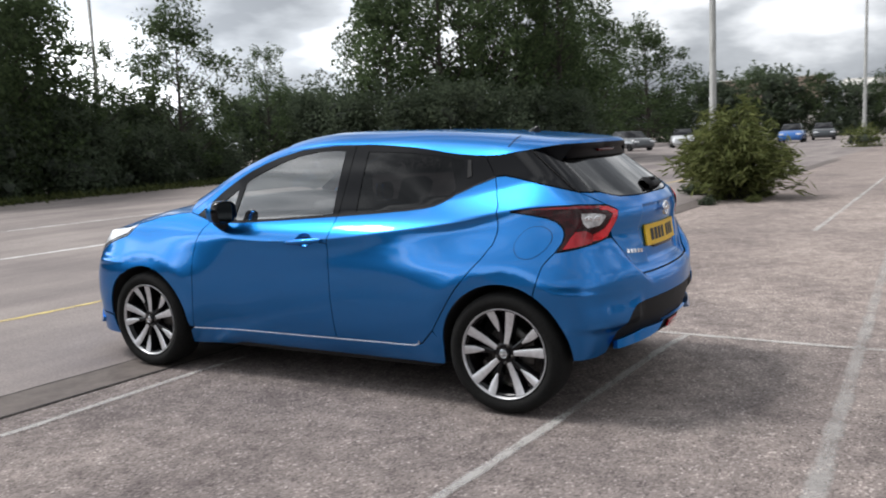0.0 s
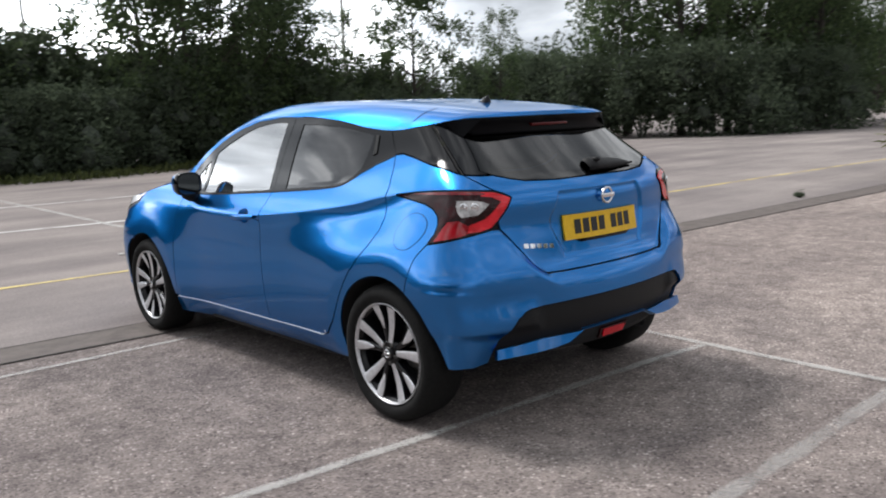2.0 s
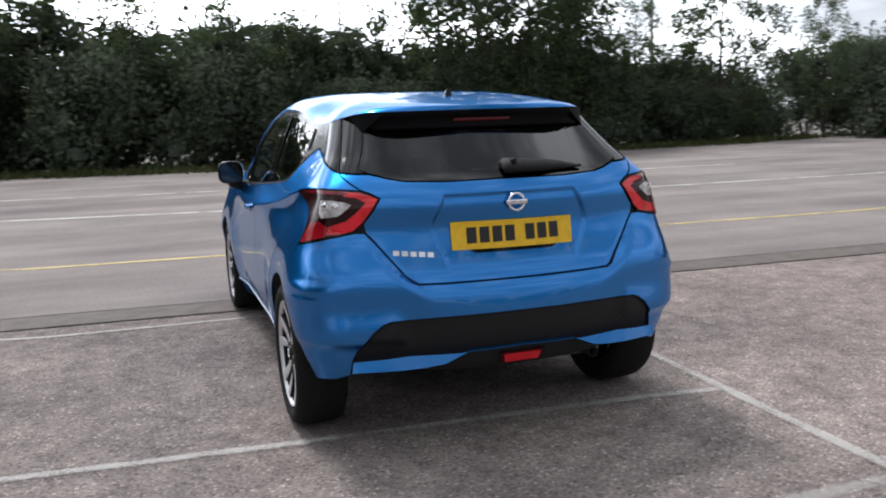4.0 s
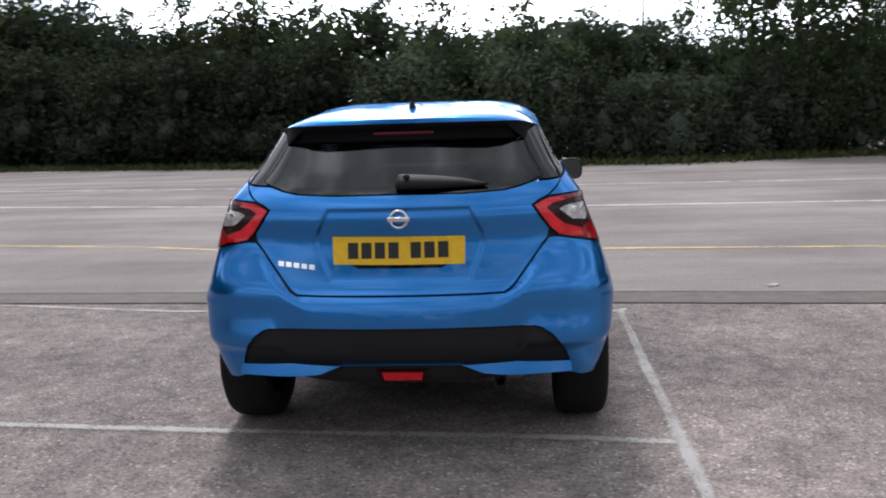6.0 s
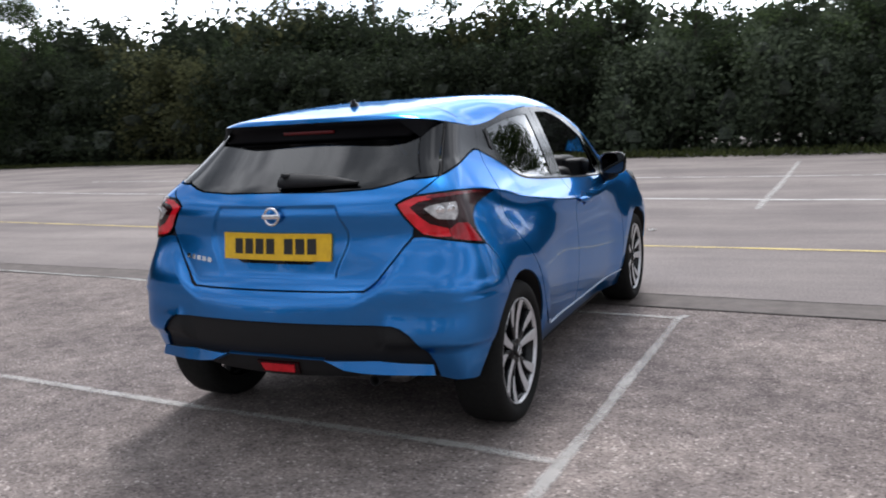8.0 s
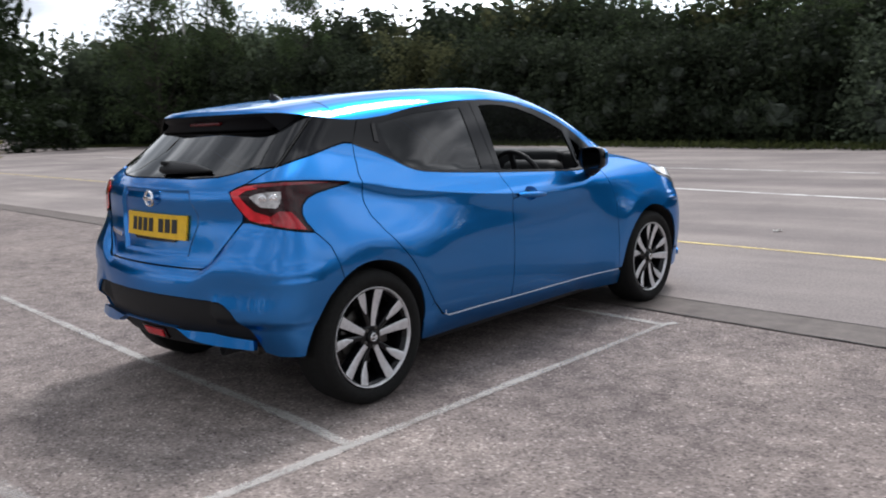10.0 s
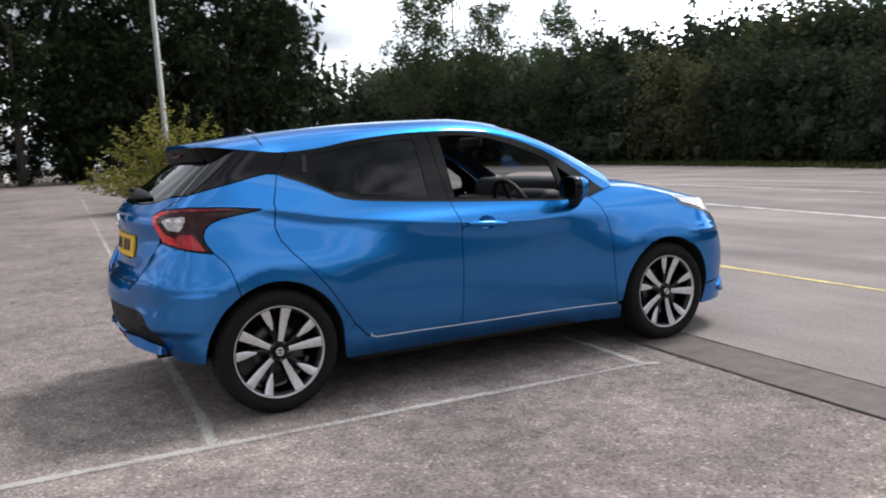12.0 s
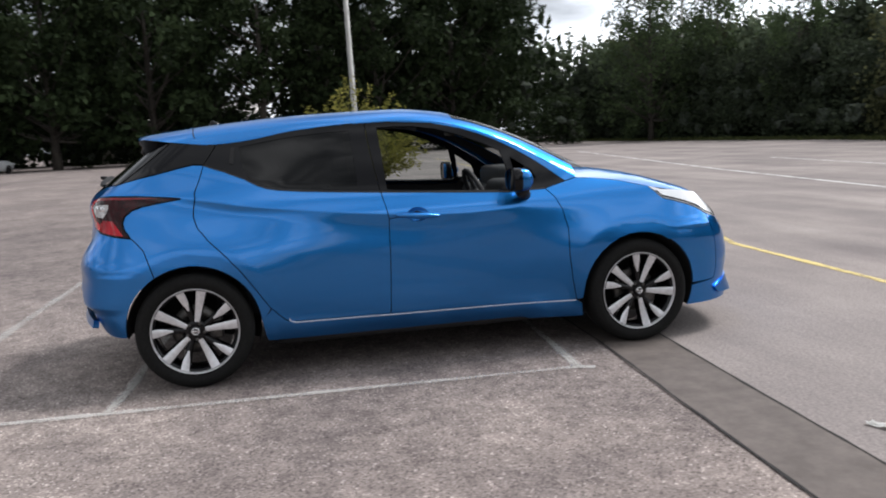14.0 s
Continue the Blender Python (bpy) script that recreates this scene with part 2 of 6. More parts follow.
def ease(a, b, t):
    """From 0 at a to 1 at b, smoothly."""
    t = min(max((t - a) / (b - a), 0.0), 1.0)
    return t * t * (3 - 2 * t)


# half width by height: at the doors, at the rear wheel, at the front wheel
DOOR = curve((.12, .665), (.20, .735), (.26, .770), (.32, .790), (.38, .802), (.44, .808), (.54, .812), (.66, .811), (.78, .807), (.84, .803), (.875, .792), (.91, .766), (.95, .736), (1.0, .716), (1.1, .682), (1.2, .645), (1.3, .603), (1.38, .565))
REAR = curve((.12, .74), (.20, .785), (.30, .828), (.42, .860), (.52, .871), (.60, .870), (.66, .856), (.72, .838), (.78, .812), (.83, .788), (.88, .766), (.94, .744), (1.01, .714), (1.08, .676), (1.17, .627), (1.25, .592), (1.32, .562), (1.38, .535))
FRONT = curve((.12, .79), (.20, .82), (.30, .845), (.42, .862), (.55, .868), (.62, .862), (.70, .835), (.78, .805), (.86, .775), (.92, .745), (.98, .70), (1.04, .64), (1.2, .58), (1.38, .5))
TAIL = curve((.12, -.46), (.20, -.530), (.30, -.588), (.38, -.625), (.46, -.652), (.53, -.657), (.60, -.651), (.645, -.638), (.67, -.612), (.695, -.592), (.74, -.582), (.80, -.575), (.88, -.566), (.95, -.577), (.985, -.570), (1.01, -.554), (1.04, -.526), (1.10, -.450), (1.20, -.318), (1.30, -.19), (1.38, -.09))
SIDE = curve((.12, -.46), (.20, -.530), (.30, -.588), (.38, -.625), (.46, -.652), (.53, -.657), (.60, -.652), (.66, -.646), (.71, -.632), (.76, -.606), (.83, -.574), (.88, -.566), (.95, -.577), (.985, -.570), (1.01, -.554), (1.04, -.526), (1.10, -.450), (1.20, -.318), (1.30, -.19), (1.38, -.09))
TAIL_BOW = curve((.12, .30), (.5, .30), (.70, .22), (.95, .28), (1.1, .25), (1.38, .25))
TURN_Y = curve((.12, -.20), (.60, -.24), (.80, -.27), (.92, -.33), (1.02, -.33), (1.08, -.22), (1.2, -.06), (1.3, .06), (1.38, .15))
TURN_X = curve((.12, .52), (.62, .55), (.80, .55), (1.0, .53), (1.1, .47), (1.38, .42))
NOSE = curve((.12, 3.28), (.20, 3.37), (.30, 3.36), (.45, 3.38), (.58, 3.36), (.70, 3.29), (.80, 3.19), (.90, 3.0), (1.0, 2.6), (1.38, 2.4))
DOOR, REAR, FRONT = softened(DOOR, .022), softened(REAR, .036), softened(FRONT, .045)
TAIL, SIDE, TURN_Y, TURN_X, TAIL_BOW = softened(TAIL, .010), softened(SIDE, .020), softened(TURN_Y, .025), softened(TURN_X, .025), softened(TAIL_BOW, .03)


TAILGATE_CUT = curve((.60, .30), (.668, .364), (.705, .405), (.787, .463), (.868, .52))
CREASE = curve((-.4, 1.032), (-.2, 1.028), (.04, .996), (.30, .945), (.64, .903), (1.01, .862), (1.25, .842), (1.50, .832), (1.72, .842), (1.92, .885), (2.1, .94))


CREASE_HIGH = curve((-.4, .022), (-.15, .024), (.12, .022), (.5, .018), (1.05, .011), (1.5, .006), (2.0, 0))
CREASE_WIDE = curve((-.4, .115), (-.1, .120), (.3, .125), (.6, .13))
CREASE_TUCK = curve((-.4, .40), (-.1, .60), (.35, 1.45), (1.2, 1.5))


def crease(y, z):
    """The raised line along the flank: a shelf over the lamp, fading forward; it swells from above and tucks in sharply below."""
    d = z - CREASE(y)
    if d > 0:
        return CREASE_HIGH(y) * (1 - min(d / CREASE_WIDE(y), 1))
    t = min(-d / .075, 1)
    return CREASE_HIGH(y) * (1 - CREASE_TUCK(y) * (1 - (1 - t) ** 2) * (1 - .33 * ease(.075, .24, -d))) * (1 - ease(.10, .34, -d) * (1 - ease(0, .5, y)))


def half_width(y, z):
    r = 1 - ease(-.05, .85, y)
    f = ease(1.75, 2.5, y)
    w = DOOR(z) * (1 - r - f) + REAR(z) * r + FRONT(z) * f
    w += crease(y, z)
    for hub in (0, 2.525):
        d = math.hypot(y - hub, z - .312)
        if d < .46:
            w -= (.12 if hub else .18) * max(.405 - d, 0) + .004 * (1 - ease(.39, .45, d))
    if y > 2.55:
        w -= .10 * (y - 2.55) ** 2
    if y < -.1:
        w -= (.42 - .20 * ease(.50, .90, z)) * (y + .1) ** 2
    return w


def relief(s, z):
    """How far the tail stands proud: the plate recess, and the flares beside the black insert."""
    a = abs(s + 1)
    edge = .262 + .034 * ease(.995, .876, z) if z > .876 else .248 + .048 * ease(.716, .876, z)
    inside = (1 - ease(edge - .007, edge + .007, a)) * ease(.708, .724, z) * (1 - ease(.987, .999, z))
    flare = ease(.40, .46, a) * (1 - ease(.58, .84, a)) * (1 - ease(.470, .610, z)) * ease(.425, .468, z)
    return -.013 * inside + .026 * flare


def skin(s, z):
    """The car's outer skin: s runs back along the flank (s is y there), round the tail's corner (-.2 to -.5) and over the tail to
    its middle (s = -1); past that on the other side. Forward it turns round the nose from 2.7 to 3.0 and ends at its middle, 3.5."""
    if s < -1:
        x, y, z = skin(-2 - s, z)
        return (-x, y, z)
    if s > 3.5:
        x, y, z = skin(7 - s, z)
        return (-x, y, z)
    ty, tx = TURN_Y(z), TURN_X(z)
    if s >= 2.7:
        u = min((s - 2.7) / .3, 1)
        nose = NOSE(z)
        a = (half_width(2.7, z), 2.7)
        b = (.5, nose - .42 * .25)
        slope_a = (half_width(2.7, z) - half_width(2.69, z)) / .01
        ca = (a[0] + slope_a * .35, a[1] + .35)
        k = .62
        cb = (b[0] + .22 * k, b[1] - .42 * .22 * k)
        if s > 3.0:
            x = .5 * (3.5 - s) / .5
            return (x, nose - .42 * x * x, z)
        p = [(1 - u) ** 3 * a[i] + 3 * u * (1 - u) ** 2 * ca[i] + 3 * u * u * (1 - u) * cb[i] + u ** 3 * b[i] for i in (0, 1)]
        return (p[0], p[1], z)
    if s >= .3:
        return (half_width(s, z), s, z)
    if s >= -.2:
        y = .3 + (s - .3) / .5 * (.3 - ty)
        return (half_width(y, z), y, z)
    cut = TAILGATE_CUT(z)
    bow, side = TAIL_BOW(z), ease(cut - .02, cut + .05, abs(s + 1))
    tail = TAIL(z) * (1 - side) + SIDE(z) * side
    if s <= -.5:
        x = tx * (1 - (-.5 - s) / .5)
        return (x, tail + bow * x * x - relief(s, z), z)
    u = (-.2 - s) / .3
    a = (half_width(ty, z), ty)
    b = (tx, tail + bow * tx * tx)
    slope = (half_width(ty + .005, z) - half_width(ty - .005, z)) / .01
    reach = .72 * (ty - b[1])
    ca = (a[0] - slope * reach, a[1] - reach)
    across = .60 * (a[0] - tx)
    cb = (tx + across, b[1] + 2 * bow * tx * across)
    p = [(1 - u) ** 3 * a[i] + 3 * u * (1 - u) ** 2 * ca[i] + 3 * u * u * (1 - u) * cb[i] + u ** 3 * b[i] for i in (0, 1)]
    out, turn = relief(s, z), u * math.pi / 2
    return (p[0] + out * math.cos(turn), p[1] - out * math.sin(turn), z)


def mirrored(outline):
    return [(-2 - s, z) for s, z in outline]


def both(outline):
    """A right-hand run of points that begins and ends at the tail's middle, closed on the other side."""
    return outline + [(-2 - s, z) for s, z in reversed(outline) if s > -.999]


def to_s(y, z):
    """The s at which the skin has this y."""
    if .3 <= y <= 2.7:
        return y
    lo, hi = (-.5, .3) if y < .3 else (2.7, 3.0)
    for _ in range(24):
        mid = (lo + hi) / 2
        lo, hi = (mid, hi) if skin(mid, z)[1] < y else (lo, mid)
    return (lo + hi) / 2


def arch(y, r, a0, a1, n=16):
    """Part of a wheel opening's rim, in degrees from the front over the top."""
    run = []
    for k in range(n + 1):
        a = radians(a0 + (a1 - a0) * k / n)
        z = .312 + r * math.sin(a)
        run.append((to_s(y + r * math.cos(a), z), z))
    return run


def inset(outline, d):
    """The outline drawn in by d."""
    pts = [Vector(p) for p in outline]
    pts = [p for i, p in enumerate(pts) if (p - pts[i - 1]).length > 1e-5]
    area = sum(a.x * b.y - b.x * a.y for a, b in zip(pts, pts[1:] + pts[:1]))
    k = d if area > 0 else -d
    made = []
    for i, p in enumerate(pts):
        a, b = (p - pts[i - 1]).normalized(), (pts[(i + 1) % len(pts)] - p).normalized()
        na, nb = Vector((-a.y, a.x)), Vector((-b.y, b.x))
        n = na + nb
        if n.length < .2:
            n = na
        n.normalize()
        made.append(p + n * k / max(n.dot(na), .45))
    return [tuple(p) for p in made]


def ring(outer, *holes):
    """An outline with holes, slit to each hole."""
    run = list(outer)
    for hole in holes:
        area = sum(a[0] * b[1] - b[0] * a[1] for a, b in zip(run, run[1:] + run[:1]))
        ah = sum(a[0] * b[1] - b[0] * a[1] for a, b in zip(hole, hole[1:] + hole[:1]))
        hole = list(hole) if area * ah < 0 else list(hole)[::-1]
        i, j = min(((i, j) for i in range(len(run)) for j in range(len(hole))), key=lambda k: (run[k[0]][0] - hole[k[1]][0]) ** 2 + (run[k[0]][1] - hole[k[1]][1]) ** 2)
        e = 1e-4
        h = hole[j:] + hole[:j]
        a, b = run[i], h[0]
        d = Vector((b[0] - a[0], b[1] - a[1])).normalized()
        ox, oz = -d.y * e, d.x * e
        run = run[:i] + [(a[0] - ox, a[1] - oz), (b[0] - ox, b[1] - oz)] + h[1:] + [(b[0] + ox, b[1] + oz), (a[0] + ox, a[1] + oz)] + run[i + 1:]
    return run


def sheet(outline, step=.03, gap=.0025, lift=0.0, rim=.012, surface=None, along=None):
    """A piece of the skin inside an outline in (s, z), lifted off it, with its edges folded in; along: a line that its mesh follows."""
    surface = surface or skin
    flat = inset(outline, gap) if gap else outline
    bm = bmesh.new()
    bm.faces.new([bm.verts.new((s, z, 0)) for s, z in flat])
    ss, zs = [p[0] for p in flat], [p[1] for p in flat]
    def slice_at(axis, value):
        at, no = [0, 0, 0], [0, 0, 0]
        at[axis], no[axis] = value, 1
        bmesh.ops.bisect_plane(bm, geom=bm.verts[:] + bm.edges[:] + bm.faces[:], plane_co=at, plane_no=no, dist=1e-5)

    for k in range(math.floor(min(ss) / step) + 1, math.ceil(max(ss) / step)):
        slice_at(0, k * step)
    line = (lambda q: along(q if q > -1 else -2 - q)) if along else (lambda q: 0)
    for v in bm.verts:
        v.co.y -= line(v.co.x)
    lo, hi = min(v.co.y for v in bm.verts), max(v.co.y for v in bm.verts)
    for k in range(math.floor(lo / step) + 1, math.ceil(hi / step)):
        slice_at(1, k * step)
    if along:
        for value in (-.006, .006):
            slice_at(1, value)
    for v in bm.verts:
        v.co.y += line(v.co.x)
    bmesh.ops.triangulate(bm, faces=bm.faces[:])
    normals = {}
    layer = bm.verts.layers.float_vector.new("facing")
    for v in bm.verts:
        s, z = v.co.x, v.co.y
        p = Vector(surface(s, z))
        e = .006
        n = (Vector(surface(s + e, z)) - Vector(surface(s - e, z))).cross(Vector(surface(s, z + e)) - Vector(surface(s, z - e)))
        n.normalize()
        if n.dot(p - Vector((0, min(max(p.y, -.1), 2.6), .7))) < 0:
            n.negate()
        normals[v] = n
        v[layer] = n
        v.co = p + n * lift
    outward(bm)
    if rim:
        edges = [e for e in bm.edges if e.is_boundary]
        for e in edges:
            a, b = e.verts
            na, nb = normals[a], normals[b]
            q = [bm.verts.new(a.co), bm.verts.new(b.co), bm.verts.new(b.co - nb * rim), bm.verts.new(a.co - na * rim)]
            f = bm.faces.new(q)
            f.normal_update()
            mid = sum((v.co for v in e.link_faces[0].verts), Vector()) / 3
            if f.normal.dot(mid - a.co) > 0:
                f.normal_flip()
        seen = [v for v in bm.verts if v not in normals]
        bmesh.ops.remove_doubles(bm, verts=seen, dist=1e-5)
    return bm


# ---- the parked car ----
car = tagged(new("hatchback_car"), "metallic blue five-door hatchback parked across a marked bay", "car")

BELT = [(1.985, .940), (1.767, .934), (1.45, .950), (1.109, .970), (.80, .990), (.60, 1.005), (.478, 1.018), (.42, 1.030), (.376, 1.047), (.335, 1.068), (.309, 1.085), (.20, 1.128), (.05, 1.168)]
TOP = [(-.20, 1.318), (.0, 1.290), (.15, 1.276), (.31, 1.287), (.59, 1.332), (.92, 1.359), (1.12, 1.364), (1.36, 1.351), (1.53, 1.318), (1.73, 1.249), (1.94, 1.145), (2.19, .995)]
TOP_Z = curve(*TOP)
FRONT_CUT = [(1.985, .940), (2.03, .890), (2.065, .82), (2.090, .71), (2.090, .56), (2.105, .42), (2.135, .287)]
MID_CUT = [(1.035, .973), (1.062, .830), (1.055, .56), (1.045, .299)]
BACK_CUT = [(.05, 1.168), (.085, 1.07), (.100, 1.0), (.088, .91), (.092, .845), (.125, .780), (.18, .713), (.25, .622), (.33, .50), (.395, .40), (.47, .325)]
LAMP_TOP = [(-.513, .992), (-.480, 1.010), (-.445, 1.023), (-.35, 1.030), (-.26, 1.033), (-.15, 1.028), (-.05, 1.018), (.040, 1.006)]
LAMP_LOW = [(.040, 1.000), (-.04, .986), (-.110, .972), (-.150, .955), (-.178, .930), (-.195, .895), (-.203, .86), (-.200, .817)]
LAMP_IN = [(-.307, .840), (-.40, .857), (-.448, .869), (-.470, .900), (-.495, .950)]

front_door = [p for p in BELT if p[0] > 1.05] + [(1.035, .973)] + MID_CUT[1:] + [(1.5, .296), (1.9, .289)] + FRONT_CUT[::-1]
rear_door = [(1.035, .973)] + [p for p in BELT if p[0] < 1.0] + BACK_CUT[1:] + [(.50, .313), (.56, .307), (.8, .303)] + MID_CUT[:0:-1]
rocker = [(2.175, .26), (2.135, .285), (1.9, .287), (1.5, .294), (1.045, .297), (.8, .301), (.56, .305), (.50, .310), (.47, .322), (.40, .395), (.345, .325), (.36, .235), (.37, .205), (1.1, .19), (2.19, .175)]
r_arch = arch(0, .345, 2, 121)
quarter = [(.05, 1.168), (-.02, 1.172), (-.10, 1.157), (-.20, 1.130), (-.302, 1.095), (-.331, 1.087), (-.393, 1.052), (-.445, 1.025)] + LAMP_TOP[3:] + LAMP_LOW + [(-.165, .752)] + r_arch[::-1] + [(.348, .315), (.398, .398)] + BACK_CUT[-2:0:-1]
bumper = [(-1, .666), (-.72, .666), (-.635, .668), (-.612, .682), (-.593, .703), (-.535, .785), (-.478, .866), (-.448, .867)] + LAMP_IN[1::-1] + [(-.200, .815), (-.165, .752)] + arch(0, .345, 121, 183) + [(-.30, .292), (-.37, .300), (-.415, .320), (-.428, .385), (-.440, .420), (-.462, .462), (-.483, .505), (-.503, .530), (-.53, .540), (-.75, .545), (-1, .547)]
tailgate = [(-1, .668), (-.72, .668), (-.636, .670), (-.614, .684), (-.595, .705), (-.537, .787), (-.480, .868), (-.472, .900), (-.497, .950), (-.515, .993), (-.482, 1.012), (-.447, 1.025), (-.395, 1.052), (-.334, 1.086), (-.40, 1.082), (-.461, 1.080), (-.52, 1.064), (-.593, 1.051), (-.749, 1.044), (-1, 1.046)]
bumper, tailgate = both(bumper), both(tailgate)
f_arch = arch(2.525, .345, 178, 2)
FENDER_TOP = [(2.185, .990), (2.3, .981), (2.45, .958), (2.6, .922), (2.7, .895), (2.8, .866), (2.9, .834), (3.0, .802), (3.1, .782), (3.25, .765), (3.5, .745)]
HOOD_Z = curve(*FENDER_TOP)
fender = [(2.185, .990)] + FENDER_TOP[1:3] + [(2.62, .917), (2.655, .887), (2.70, .842), (2.78, .775), (2.82, .728), (2.83, .60), (2.835, .40), (2.83, .33)] + f_arch[::-1] + [(2.175, .29)] + FRONT_CUT[:0:-1] + [(1.985, .940)]
headlamp = [(2.62, .917), (2.7, .895), (2.8, .866), (2.9, .834), (3.0, .802), (3.03, .748), (2.985, .712), (2.93, .688), (2.87, .700), (2.82, .728), (2.78, .775), (2.70, .842), (2.655, .887)]

# the dark shell behind the panels
for flip in (False, True):
    o = [(2.15, .94), (1.767, .918), (1.109, .955), (.478, 1.0), (.33, 1.05), (.06, 1.19), (-.02, 1.20), (-.30, 1.125), (-.36, 1.06), (-.6, 1.03), (-1.0, 1.02), (-1.0, .33), (-.5, .34), (-.33, .34)] + arch(0, .350, 174, 5) + [(.37, .22), (2.15, .20)] + arch(2.525, .350, 175, 8) + [(2.92, .3), (3.5, .25), (3.5, .70), (3.0, .78), (2.7, .87), (2.45, .93)]
    part("inner_shell", sheet(mirrored(o) if flip else o, .06, 0, -.014, 0), SHUT, car, "dark metal behind the panel gaps")

CUP = [(1.222 + .056 * math.cos(a), .846 + .036 * math.sin(a)) for a in (2 * math.pi * k / 28 for k in range(28))]


def bowl_skin(s, z):
    """The finger bowl pressed into the door behind its handle."""
    right = s > -1
    x, y, z = skin(s if right else -2 - s, z)
    r = math.hypot((y - 1.222) / .056, (z - .846) / .036)
    x -= .022 * max(1 - r * r, 0) ** .7
    return (x if right else -x, y, z)


doors = {}
for side, flip in (("r", False), ("l", True)):
    o = (lambda p: mirrored(p)) if flip else (lambda p: p)
    doors[side] = part("front_door", sheet(o(ring(front_door, CUP)), step=.022, along=CREASE), PAINT, car)
    doors["b" + side] = part("rear_door", sheet(o(rear_door), step=.018, along=CREASE), PAINT, car)
    part("rear_quarter", sheet(o(quarter), step=.018, along=CREASE), PAINT, car)
    part("front_wing", sheet(o(fender), step=.018), PAINT, car)
    part("sill", sheet(o(rocker), lift=-.004), PAINT, car, "blue sill under the doors")
part("rear_bumper", sheet(bumper, step=.018), PAINT, car)
tail = part("tailgate", sheet(tailgate, step=.0085), PAINT, car, "blue tailgate with a sculpted number-plate recess")
part("front_bumper", sheet([(2.82, .728), (2.87, .700), (2.93, .688), (2.985, .712), (3.035, .750), (3.1, .778), (3.25, .759), (3.5, .741), (3.75, .759), (3.9, .778), (3.965, .750), (4.015, .712), (4.07, .688), (4.13, .700), (4.18, .728), (4.17, .60), (4.165, .40), (4.17, .33)] + [(7 - s, z) for s, z in arch(2.525, .345, 0, -21, 5)] + [(4.08, .19), (3.5, .19), (2.92, .19)] + arch(2.525, .345, -21, 0, 5) + [(2.83, .33), (2.835, .40), (2.83, .60)], gap=.0008), PAINT, car)


def cap_rows(stations, edge, crown, power, fracs):
    """Rows across the car: from an edge to its mirror over a crown."""
    rows = []
    for t in stations:
        x, y, z = edge(t)
        zc = crown(t, y)
        rows.append([(f * x, y, zc - (zc - z) * abs(f) ** power) for f in fracs])
    return rows


FR = [-1, -.992, -.98, -.965, -.945, -.92, -.89, -.85, -.80, -.73, -.62, -.45, -.25, 0, .25, .45, .62, .73, .80, .85, .89, .92, .945, .965, .98, .992, 1]
CROWN = curve((-.27, 1.336), (-.1, 1.360), (.2, 1.393), (.73, 1.428), (1.19, 1.438), (1.42, 1.418), (1.60, 1.376), (1.80, 1.308), (2.0, 1.222), (2.2, 1.118), (2.35, 1.03))


def roof_edge(y):
    z = TOP_Z(y)
    x = half_width(y, z)
    if y < .14:
        k = ease(-.18, .06, y)
        x = .538 * (1 - min(max(.05 - y, 0) / .316, 1) ** 4) ** (1 / 4) * (1 - k) + half_width(.14, z) * k
    return (x, y, z)


HOODC = curve((2.25, 1.020), (2.5, 1.014), (2.78, .958), (3.02, .868), (3.2, .775), (3.252, .745))
roof_ys = [-.266, -.2655, -.264, -.26, -.25, -.23, -.20, -.16, -.12] + [-.08 + .05 * k for k in range(32)] + [1.5]
bm = grid_mesh(cap_rows(roof_ys, roof_edge, lambda t, y: CROWN(y), 6.5, FR))
outward(bm)
part("roof", bm, PAINT, car, "blue roof running back into a spoiler")
# roof pillars and screen
ys = [1.5, 1.6, 1.7, 1.8, 1.9, 2.0, 2.1, 2.19]
for sgn in (1, -1):
    bm = grid_mesh(cap_rows(ys, roof_edge, lambda t, y: CROWN(y), 6.5, [sgn * f for f in (1, .992, .98, .965, .945, .92, .90)]))
    outward(bm)
    part("windscreen_pillar", bm, PAINT, car)
bm = grid_mesh(cap_rows(ys + [2.27], roof_edge, lambda t, y: CROWN(y) - .004, 6.5, [f * .898 for f in FR]))
outward(bm)
part("windscreen", bm, SCREEN, car, "clear raked windscreen").visible_shadow = False
hood_s = [2.19, 2.25, 2.35, 2.45, 2.55, 2.65, 2.72, 2.8, 2.88, 2.95, 3.02, 3.1, 3.2, 3.3, 3.4, 3.495]


def hood_edge(s):
    x, y, z = skin(s, HOOD_Z(s))
    return (x, y, z)


bm = grid_mesh(cap_rows(hood_s, hood_edge, lambda t, y: max(HOODC(y), hood_edge(t)[2] + .002), 3.2, FR))
outward(bm)
part("bonnet", bm, PAINT, car, "blue bonnet sloping to the nose")
bm = bmesh.new()
box(bm, (-.60, 2.18, .93), (.60, 2.30, .985), .01)
part("scuttle_panel", bm, SATIN_BLACK, car)

# black window frames and glass
front_glass = [(1.072, .988), (1.115, .982), (1.50, .958), (1.767, .947), (1.800, .957), (1.775, 1.06), (1.745, 1.170), (1.65, 1.216), (1.50, 1.275), (1.38, 1.310), (1.25, 1.330), (1.15, 1.334), (1.05, 1.330)]
corner_glass = [(1.828, .962), (1.945, .972), (1.945, 1.0), (1.920, 1.050), (1.80, 1.130)]
rear_glass = [(.915, .996), (.905, 1.15), (.893, 1.319), (.75, 1.314), (.585, 1.301), (.42, 1.278), (.285, 1.255), (.300, 1.16), (.318, 1.105), (.36, 1.070), (.42, 1.043), (.54, 1.020), (.75, 1.007)]
LOW = BELT[::-1]
